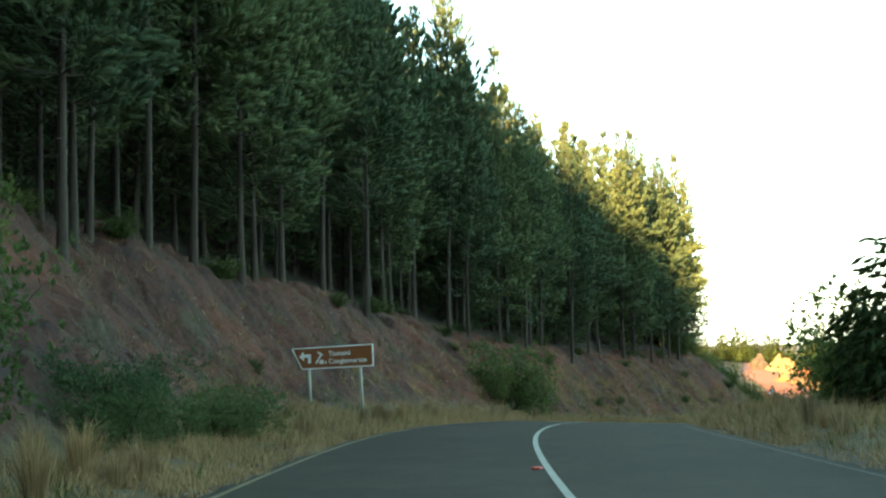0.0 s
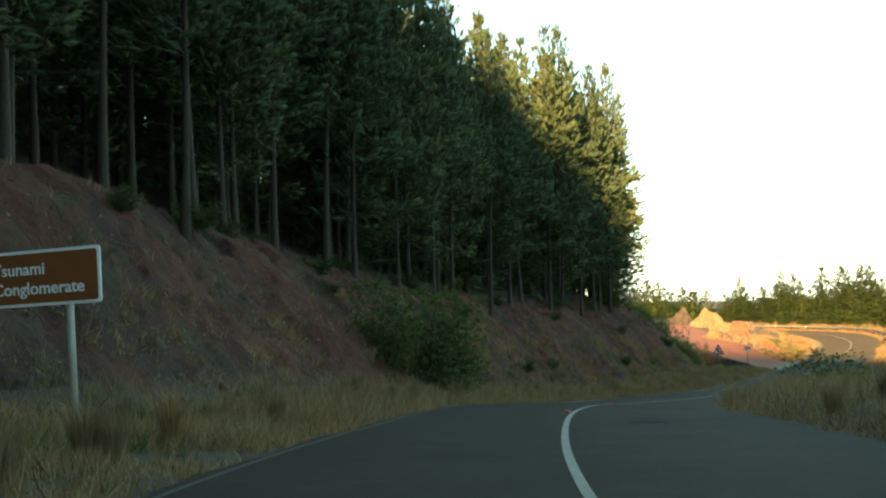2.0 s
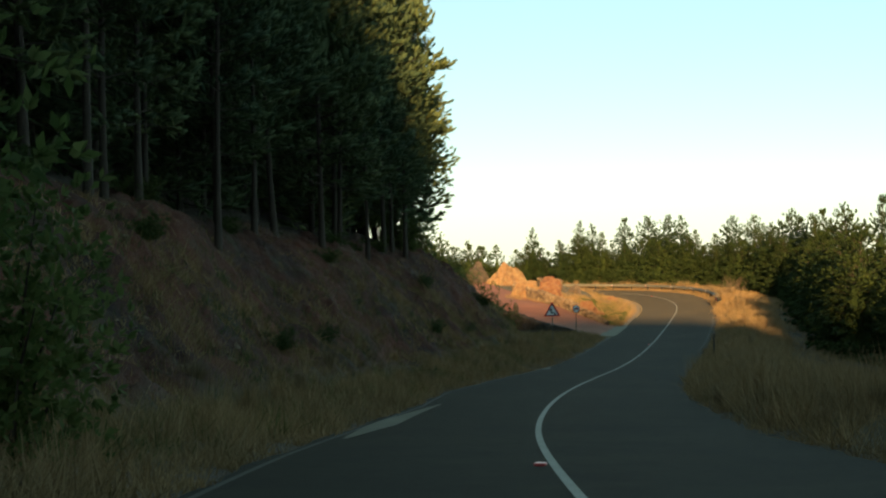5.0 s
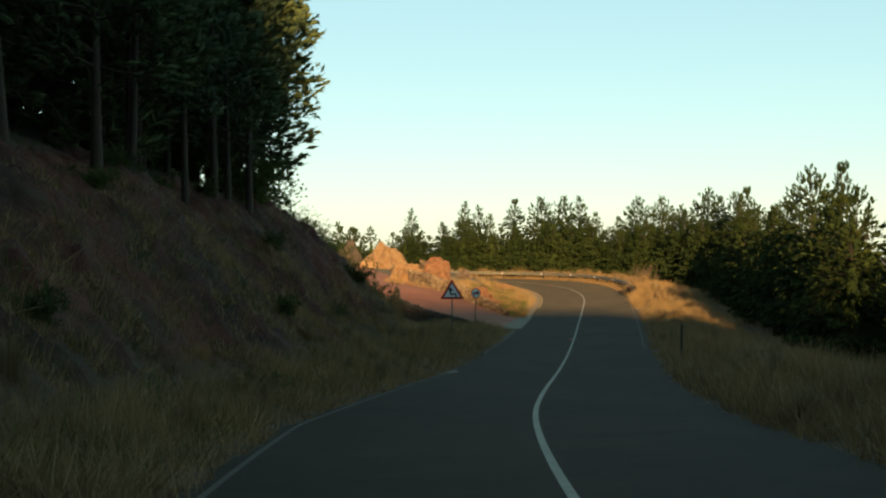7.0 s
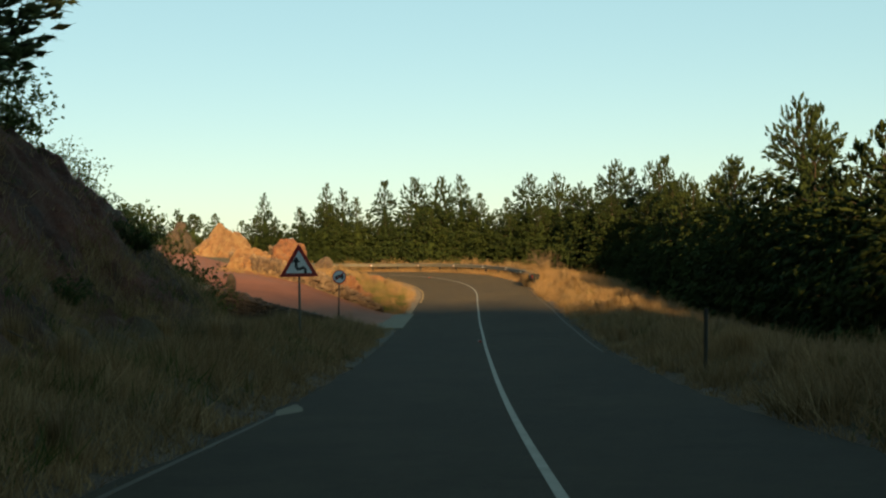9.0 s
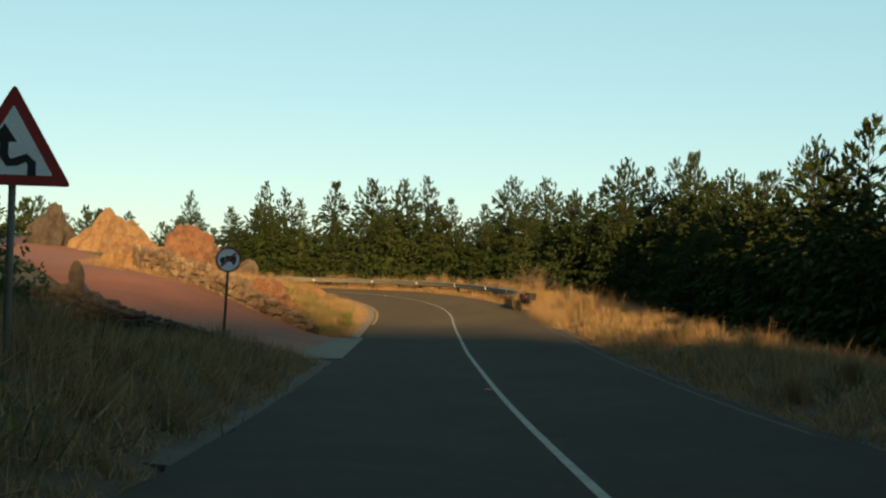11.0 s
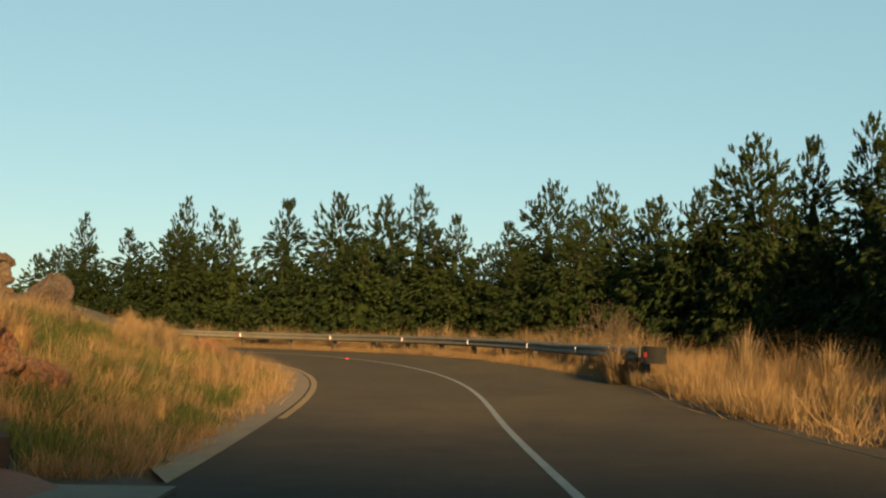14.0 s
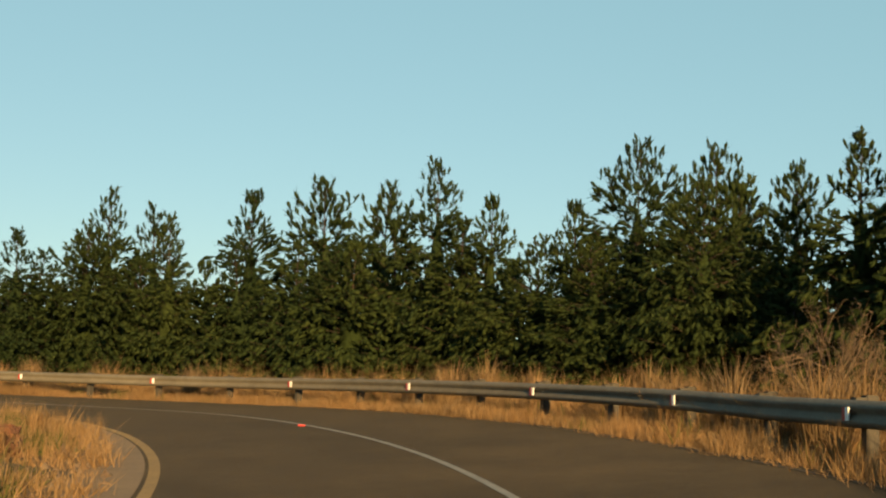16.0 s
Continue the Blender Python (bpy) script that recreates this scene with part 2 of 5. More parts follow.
def rod(bm, a, b, r1, r2=None, sides=10):
    a, b = Vector(a), Vector(b)
    d = b - a
    m = Matrix.Translation((a + b) / 2) @ d.to_track_quat("Z", "Y").to_matrix().to_4x4()
    bmesh.ops.create_cone(bm, cap_ends=True, segments=sides, radius1=r1, radius2=r1 if r2 is None else r2, depth=d.length, matrix=m)


def plate(bm, outline, thick, m=None):
    """A flat plate of an outline in its x and z, its face to -y."""
    m = m or Matrix()
    front = [bm.verts.new(m @ Vector((x, 0, z))) for x, z in outline]
    back = [bm.verts.new(m @ Vector((x, thick, z))) for x, z in outline]
    bm.faces.new(front)
    bm.faces.new(back[::-1])
    n = len(outline)
    for i in range(n):
        bm.faces.new((front[i], back[i], back[(i + 1) % n], front[(i + 1) % n]))


def rounded(points, r, steps=4):
    """The outline with its corners rounded."""
    out, n = [], len(points)
    for i in range(n):
        p0, p, p1 = (Vector(points[j % n]) for j in (i - 1, i, i + 1))
        a, b = p + (p0 - p).normalized() * r, p + (p1 - p).normalized() * r
        for k in range(steps + 1):
            u = k / steps
            q = a * (1 - u) ** 2 + p * 2 * u * (1 - u) + b * u * u
            out.append((q.x, q.y))
    return out


# ---- the road's line ----
ROAD = [
    (2.48, -75.00, 1.82), (1.58, -35.00, 0.05), (1.48, -17.50, -0.68), (1.39, 2.00, -1.47), (1.39, 9.99, -1.74), (1.56, 17.99, -2.00),
    (1.98, 25.98, -2.29), (2.89, 33.92, -2.66), (4.26, 41.77, -3.14), (5.90, 49.59, -3.68), (7.89, 57.33, -4.30), (10.11, 65.02, -5.00),
    (12.61, 72.62, -5.72), (15.53, 80.06, -6.36), (18.71, 87.41, -6.99), (22.12, 94.65, -7.58), (25.86, 101.72, -8.07), (29.70, 108.75, -8.55),
    (33.56, 115.75, -8.92), (37.43, 122.75, -9.19), (41.29, 129.76, -9.36), (45.17, 136.76, -9.43), (49.02, 143.77, -9.43), (52.93, 150.75, -9.35),
    (56.81, 157.74, -9.18), (60.71, 164.73, -8.89), (64.08, 171.96, -8.61), (66.43, 179.66, -8.35), (67.33, 187.79, -8.17), (65.76, 195.99, -8.12),
    (56.74, 207.56, -8.00), (47.69, 211.47, -7.88),
]


def W_LEFT(s):
    """How far the left edge of the asphalt lies from the centre line."""
    return np.interp(s, [0, 48, 60, 70, 78, 90, 104, 111, 118, 128, 140, 300], [4.0, 3.95, 3.70, 3.36, 3.20, 3.42, 3.3, 3.1, 3.08, 3.75, 3.68, 3.72])


def spline(points, step):
    pts = np.array(points)
    pts = np.vstack([2 * pts[0] - pts[1], pts, 2 * pts[-1] - pts[-2]])
    out = []
    for a, b, c, d in zip(pts[:-3], pts[1:-2], pts[2:-1], pts[3:]):
        n = max(2, int(np.linalg.norm(c - b) / step))
        for u in np.arange(n) / n:
            out.append(0.5 * (2 * b + (c - a) * u + (2 * a - 5 * b + 4 * c - d) * u * u + (3 * b - a - 3 * c + d) * u ** 3))
    out.append(pts[-2])
    return np.array(out)


LINE = spline(ROAD, 0.8)
# a light smoothing takes out the small kinks
for _ in range(12):
    LINE[1:-1] = 0.5 * LINE[1:-1] + 0.25 * (LINE[:-2] + LINE[2:])
TAN = np.gradient(LINE[:, :2], axis=0)
TAN /= np.linalg.norm(TAN, axis=1, keepdims=True)
NOR = np.stack([-TAN[:, 1], TAN[:, 0]], 1)  # to the left
RUN = np.concatenate([[0], np.cumsum(np.linalg.norm(np.diff(LINE[:, :2], axis=0), axis=1))])
RUN -= np.interp(0, LINE[:140, 1], RUN[:140]) - 35.0


def bank_of_road(s):
    """Cross fall: how much the road falls per metre to its left."""
    return np.interp(s, [0, 60, 90, 140, 175, 200, 230, 260], [0, -0.01, -0.02, -0.01, 0.02, 0.05, 0.06, 0.06])


def width_right(s):
    return np.interp(s, [0, 60, 90, 130, 148, 162, 180, 195, 205, 222, 232, 246, 300], [4.2, 4.1, 3.5, 3.5, 3.4, 3.5, 3.8, 3.95, 3.75, 3.7, 3.65, 3.2, 3.2])


def road_at(s, lat, up=0.0):
    x = np.interp(s, RUN, LINE[:, 0]) + np.interp(s, RUN, NOR[:, 0]) * lat
    y = np.interp(s, RUN, LINE[:, 1]) + np.interp(s, RUN, NOR[:, 1]) * lat
    return x, y, np.interp(s, RUN, LINE[:, 2]) - bank_of_road(s) * lat + up


def along(x, y):
    """How far along the road and how far to its left the places lie, and the road's height there."""
    x, y = np.atleast_1d(np.asarray(x, float)), np.atleast_1d(np.asarray(y, float))
    best = np.empty(len(x), int)
    for i in range(0, len(x), 4000):
        d = (x[i:i + 4000, None] - LINE[None, :, 0]) ** 2 + (y[i:i + 4000, None] - LINE[None, :, 1]) ** 2
        best[i:i + 4000] = d.argmin(1)
    dx, dy = x - LINE[best, 0], y - LINE[best, 1]
    step = dx * TAN[best, 0] + dy * TAN[best, 1]
    side = dx * NOR[best, 0] + dy * NOR[best, 1]
    lat = np.sign(side) * np.hypot(dx, dy)
    lat = np.where(np.abs(step) < 1.0, side, lat)
    slope = np.gradient(LINE[:, 2], RUN)[best]
    return RUN[best] + np.clip(step, -1, 1), lat, LINE[best, 2] + slope * np.clip(step, -1, 1)


def smooth(a, b, v):
    u = np.clip((v - a) / (b - a), 0, 1)
    return u * u * (3 - 2 * u)


def waves(x, y, size, seed):
    """A soft unevenness of about that size, between -1 and 1."""
    r = np.random.RandomState(seed)
    out = np.zeros_like(x)
    for k in range(7):
        a, ph = r.uniform(0, math.tau, 2)
        f = math.tau / size * r.uniform(0.6, 1.7)
        out = out + np.sin(f * (x * math.cos(a) + y * math.sin(a)) + ph)
    return out / 4.0


def foot_of_cut(s):
    """How far to the left of the centre line the cut begins."""
    return np.interp(s, [0, 58, 66, 78, 90, 140, 160, 172, 184, 196, 215], [6.0, 6.2, 6.9, 6.7, 5.7, 5.6, 6.4, 8.2, 12.5, 20, 34])


def zones(x, y):
    """Height of the ground, and how far it is cut bank, forest floor and grit."""
    s, lat, zr = along(x, y)
    cross = bank_of_road(s) * np.clip(lat, -9, 9)
    left, right = lat - W_LEFT(s), -lat - width_right(s)
    # left: a verge, the red cut, the wooded slope; the cut draws back from the road at its end
    foot = foot_of_cut(s) + 0.5 * waves(x, y, 14, 1)
    cut = lat - foot
    bank = 5.3 * smooth(-0.4, 6.8, cut) * np.interp(s, [0, 165, 195], [1, 1, 0.75])
    wood = np.clip(cut - 6.3, 0, 34) * np.interp(s, [0, 40, 150, 190], [0.36, 0.36, 0.40, 0.25]) + np.clip(cut - 12, 0, 26) * np.interp(s, [0, 105, 145], [0.3, 0.3, 0])
    rough_cut = smooth(0.3, 2, cut) * (1 - smooth(6.5, 9, cut))
    bump_cut = rough_cut * (0.22 * waves(x, y, 3.1, 2) + 0.10 * waves(x, y, 1.9, 3) + 0.45 * waves(x, y, 8, 4))
    verge_l = 0.16 * smooth(0.4, 2.0, left) + 0.05 * waves(x, y, 2.2, 5) * smooth(0.3, 1, left)
    # the mound that the drive climbs
    mound = np.interp(lat, [3.9, 5, 7, 9.5, 12, 16, 22, 40], [0, 0.06, 0.82, 1.85, 2.3, 2.8, 3.3, 3.8])
    low = np.interp(lat, [3.9, 5, 6.2, 7.6, 9.1, 10.5, 12, 16, 22, 40], [0, 0.02, 0.14, 0.50, 0.85, 1.15, 1.45, 2.1, 2.8, 3.6])
    edge = np.interp(lat, [3, 6.2, 7.6, 9.1, 10.5, 11.8, 12.8, 16.4, 25], [188.0, 188.0, 188.2, 188.6, 189.5, 191.1, 192.4, 191.2, 190.0])
    mound = (low + (mound - low) * smooth(190, 199, s)) * smooth(edge - 0.15, edge + 0.5, s)
    verge_l = verge_l + np.interp(s, [132, 150, 164, 173, 180, 183], [0, 0.55, 0.9, 0.65, 0.3, 0.0]) * smooth(3.7, 5.4, lat) * (lat < 18)
    height_l = np.maximum(verge_l + bank + wood + bump_cut, mound)
    verge_r = np.interp(s, [0, 60, 120, 150, 195, 212, 225, 300], [0.3, 0.35, 0.5, 0.5, 0.28, 0.15, 0.1, 0.1]) * smooth(0.5, 2.2, right) + 0.06 * waves(x, y, 2.4, 6) * smooth(0.3, 1, right)
    drop = np.interp(right, [0, 3.5, 9, 20, 60, 200], [0, 0, -1.1, -3.0, -8, -20]) + 0.3 * waves(x, y, 9, 7) * smooth(5, 9, right)
    off = np.where(lat > 0, height_l, verge_r + drop)
    inside = smooth(0.02, 0.3, np.where(lat > 0, left, right))
    z = zr - cross - 0.10 + inside * (0.07 + off)
    z = np.where((left < 0.02) & (right < 0.02), zr - cross - 0.10, z)
    # an unseen ridge behind, added to cast the shade; land falling away far off
    rise = smooth(-78, -170, y)
    # position across the sunlight; the added ridge's outline sets where the shade ends
    across_sun = x - 0.3145 * (y + 170)
    z = z * (1 - rise) + rise * (SHADE_RIDGE_TOP - np.interp(across_sun, [-96, -69, -61, -50, 20], [-14, -7.4, -2.5, -2.7, 14]) - 8.5 * smooth(-44.5, -42.2, across_sun) + 0.7 * waves(x, y, 60, 8) + 0.4 * waves(x, y, 17, 9))
    far = smooth(150, 600, np.hypot(x - 30, y - 100)) * (y > -200)
    z = z * (1 - far) + far * -34.0
    near_kerb = np.where(lat > 0, left, right)
    gravel = (1 - smooth(0.25, 1.0, near_kerb + 0.25 * waves(x, y, 1.5, 10))) * (near_kerb > -0.3)
    return z, smooth(0.2, 1.2, cut) * (1 - smooth(7.0, 9.0, cut)) * (lat > 0), smooth(6.8, 8.5, cut) * (lat > 0) + smooth(4.0, 7.5, right) * (lat < 0), gravel


SHADE_RIDGE_TOP = 75.0


def ground_z(x, y):
    return zones(np.atleast_1d(np.float64(x)), np.atleast_1d(np.float64(y)))[0]


def gz(x, y):
    return float(ground_z(x, y)[0])


def build_ground():
    xs = np.concatenate([[-2500, -1200, -600, -350, -220, -150, -110], np.arange(-96, -24, 1.5), np.arange(-24, 90, 0.7), np.arange(90, 140, 4.0), [150, 190, 260, 400, 800, 1500, 2500]])
    ys = np.concatenate([[-2500, -1200, -600, -400, -300, -240, -220], np.arange(-200, -20, 8.0), np.arange(-20, 5, 2.0), np.arange(5, 225, 0.7), np.arange(225, 300, 5.0), [320, 380, 480, 700, 1200, 2500]])
    gx, gy = np.meshgrid(xs, ys)
    z, bank, forest, gravel = zones(gx.ravel(), gy.ravel())
    verts = np.stack([gx.ravel(), gy.ravel(), z], 1)
    w, h = len(xs), len(ys)
    i = (np.arange(h - 1)[:, None] * w + np.arange(w - 1)[None]).ravel()
    me = fast_mesh("ground", verts, np.stack([i, i + 1, i + w + 1, i + w], 1), GROUND, True)
    for name, v in (("bank", bank), ("forest", np.clip(forest, 0, 1)), ("gravel", gravel)):
        a = me.attributes.new(name, "FLOAT", "POINT")
        a.data.foreach_set("value", v.astype(np.float32))
    return tagged(new("ground", me), "red cut bank, grassy verges and needle-strewn forest floor", "ground", kind="structure")


build_ground()


def build_bank_face():
    """The raw earth of the cut: crumbled ledges, runnels and lumps laid over the slope."""
    s = np.arange(38, 188, 0.28)
    c = np.arange(-0.5, 8.6, 0.26)
    foot = foot_of_cut(s)
    lat = foot[:, None] + c[None]
    x, y, _ = road_at(s[:, None] + 0 * lat, lat)
    x, y = x.ravel(), y.ravel()
    z, bank, forest, gravel = zones(x, y)
    rough = np.empty(len(x))
    for i in range(len(x)):
        p = Vector((x[i], y[i], z[i] * 1.6))
        ridge = 1 - abs(noise.noise(p * 0.55))
        rough[i] = 0.14 * (ridge * ridge - 0.55) + 0.26 * noise.fractal(p * 1.5, 0.9, 2.1, 4) + 0.10 * noise.noise(p * 6.5)
    edge = np.minimum(smooth(-0.3, 0.9, c), 1 - smooth(7.2, 8.4, c))[None] * np.minimum(smooth(38, 42, s), 1 - smooth(178, 187, s))[:, None]
    edge = edge.ravel()
    z = z + edge * (0.10 + rough) - 0.22 * (1 - edge)
    h, w = len(s), len(c)
    i = (np.arange(h - 1)[:, None] * w + np.arange(w - 1)[None]).ravel()
    me = fast_mesh("bank_face", np.stack([x, y, z], 1), np.stack([i, i + w, i + w + 1, i + 1], 1), GROUND, True)
    for name, v in (("bank", bank), ("forest", np.clip(forest, 0, 1)), ("gravel", 0 * gravel)):
        me.attributes.new(name, "FLOAT", "POINT").data.foreach_set("value", v.astype(np.float32))
    return tagged(new("bank_face", me), "crumbling dark red earth of the road cut", "ground", kind="structure")


build_bank_face()


def strip(name, s0, s1, lat0, lat1, up, mat, step=0.7, across=2, label="", category="road"):
    s = np.arange(s0, s1 + step, step)
    u = np.linspace(0, 1, across)
    a = lat0(s) if callable(lat0) else np.full(len(s), lat0)
    b = lat1(s) if callable(lat1) else np.full(len(s), lat1)
    lat = a[:, None] * (1 - u) + b[:, None] * u
    x, y, z = road_at(s[:, None] + 0 * lat, lat, up)
    verts = np.stack([x.ravel(), y.ravel(), z.ravel()], 1)
    n = len(s)
    i = (np.arange(n - 1)[:, None] * across + np.arange(across - 1)[None]).ravel()
    me = fast_mesh(name, verts, np.stack([i, i + 1, i + across + 1, i + across], 1), mat, True)
    return tagged(new(name, me), label, category, kind="structure")


strip("road", -20, RUN[-1] - 1, lambda s: -width_right(s) - 0.12 + 0.05 * np.sin(s * 1.9) + 0.04 * np.sin(s * 5.1), lambda s: W_LEFT(s) + 0.02 + 0.06 * np.sin(s * 1.3) + 0.04 * np.sin(s * 4.3), 0.0, ASPHALT, across=9, label="worn dark grey asphalt of a winding country road")
strip("centre_line", -20, RUN[-1] - 1, -0.05, 0.05, 0.006, LINE_WHITE, label="solid white painted centre line", category="road marking")
strip("left_edge_line", -20, 66, lambda s: W_LEFT(s) - 0.17, lambda s: W_LEFT(s) - 0.09, 0.006, LINE_YELLOW, label="faded yellow edge line", category="road marking")
strip("left_edge_line", 66, 150, lambda s: W_LEFT(s) - 0.17, lambda s: W_LEFT(s) - 0.10, 0.006, LINE_FADED, label="worn yellow edge line", category="road marking")
strip("bend_edge_line", 207, RUN[-1] - 1, lambda s: W_LEFT(s) - 0.27, lambda s: W_LEFT(s) - 0.13, 0.006, BEND_YELLOW, label="yellow edge line round the inside of the bend", category="road marking")
for s0, s1 in ((-20, 72), (168, RUN[-1] - 1)):
    strip("right_edge_line", s0, s1, lambda s: -width_right(s) + 0.14, lambda s: -width_right(s) + 0.20, 0.006, LINE_FADED, label="faded yellow edge line", category="road marking")

# ---- plants ----


def blades(rng, at, way, count, length, width, spread, droop=0.0, lens=False, stagger=0.0):
    """Tufts of pointed blades: at each place a number of thin triangles that fan out round a direction."""
    n = len(at)
    at, way = np.repeat(at, count, 0), np.repeat(way, count, 0)
    length = np.repeat(np.broadcast_to(length, n), count) * rng.uniform(0.65, 1.2, n * count)
    if stagger:
        at = at + way * (length * rng.uniform(-0.4, 0.6, n * count) * stagger)[:, None]
        length = length * (1 - 0.4 * stagger)
    d = way + rng.normal(0, spread, (n * count, 3))
    d /= np.linalg.norm(d, axis=1, keepdims=True)
    side = np.cross(d, rng.normal(0, 1, d.shape))
    side /= np.linalg.norm(side, axis=1, keepdims=True) + 1e-9
    w = (width * rng.uniform(0.7, 1.3, n * count))[:, None]
    tip = at + d * length[:, None]
    tip[:, 2] -= droop * length
    if lens:
        mid = at + d * length[:, None] * 0.45
        mid[:, 2] -= droop * length * 0.2
        verts = np.stack([at + d * length[:, None] * 0.04, mid + side * w, tip, mid - side * w], 1).reshape(-1, 3)
        return verts, np.arange(len(verts)).reshape(-1, 4)
    verts = np.stack([at + side * w, tip, at - side * w], 1).reshape(-1, 3)
    return verts, np.arange(len(verts)).reshape(-1, 3)


def lobes_of(rng, at, way, length, radius, sides=4):
    """Teardrop tufts of needles, widest towards the tip, each a little uneven."""
    n = len(at)
    u = np.cross(way, rng.normal(0, 1, way.shape))
    u /= np.linalg.norm(u, axis=1, keepdims=True) + 1e-9
    v = np.cross(way, u)
    length, radius = np.broadcast_to(length, n), np.broadcast_to(radius, n)
    ring = []
    for q in range(sides):
        t = math.tau * q / sides
        r = (radius * rng.uniform(0.7, 1.3, n))[:, None]
        ring.append(at + way * (length * rng.uniform(0.38, 0.80, n))[:, None] + (u * math.cos(t) + v * math.sin(t)) * r)
    verts = np.stack([at - way * (0.08 * length)[:, None], *ring, at + way * length[:, None]], 1).reshape(-1, 3)
    o = np.arange(n)[:, None] * (sides + 2)
    tris = np.concatenate([o + np.array(f) for q in range(sides) for f in ((0, 1 + (q + 1) % sides, 1 + q), (sides + 1, 1 + q, 1 + (q + 1) % sides))])
    return verts, tris


def sticks(a, b, r):
    """Thin three-sided twigs from the places a to the places b."""
    a, b = np.asarray(a, float), np.asarray(b, float)
    n = len(a)
    d = b - a
    d /= np.linalg.norm(d, axis=1, keepdims=True) + 1e-9
    u = np.cross(d, np.array([0.31, 0.22, 0.93]))
    u /= np.linalg.norm(u, axis=1, keepdims=True) + 1e-9
    v = np.cross(d, u)
    verts = []
    for end, k in ((a, 1.0), (b, 0.35)):
        for q in range(3):
            t = math.tau * q / 3
            verts.append(end + (u * math.cos(t) + v * math.sin(t)) * (np.broadcast_to(r, n) * k)[:, None])
    verts = np.stack(verts, 1).reshape(-1, 3)
    o = np.arange(n)[:, None] * 6
    quads = np.concatenate([o + np.array([q, (q + 1) % 3, (q + 1) % 3 + 3, q + 3]) for q in range(3)])
    return verts, quads


def join_parts(*pieces):
    verts, quads, k = [], [], 0
    for v, q in pieces:
        verts.append(v)
        quads.append(q + k)
        k += len(v)
    return np.concatenate(verts), np.concatenate(quads)


def trunk_mesh(rng, height, radius, bend=0.15):
    n, sides = 9, 8
    z = np.linspace(-0.4, height, n)
    ox = bend * np.sin(z * 0.35 + rng.uniform(0, 6)) * z / height
    oy = bend * np.sin(z * 0.29 + rng.uniform(0, 6)) * z / height
    r = radius * (1 - z / height * 0.88) * (1 + 0.35 * np.exp(-np.maximum(z, 0) * 2.0))
    a = np.arange(sides) * math.tau / sides
    verts = np.stack([ox[:, None] + r[:, None] * np.cos(a), oy[:, None] + r[:, None] * np.sin(a), z[:, None] + 0 * a], 2).reshape(-1, 3)
    quads = [(i * sides + k, i * sides + (k + 1) % sides, (i + 1) * sides + (k + 1) % sides, (i + 1) * sides + k) for i in range(n - 1) for k in range(sides)]
    return (verts, np.array(quads)), lambda h: (np.interp(h, z, ox), np.interp(h, z, oy))


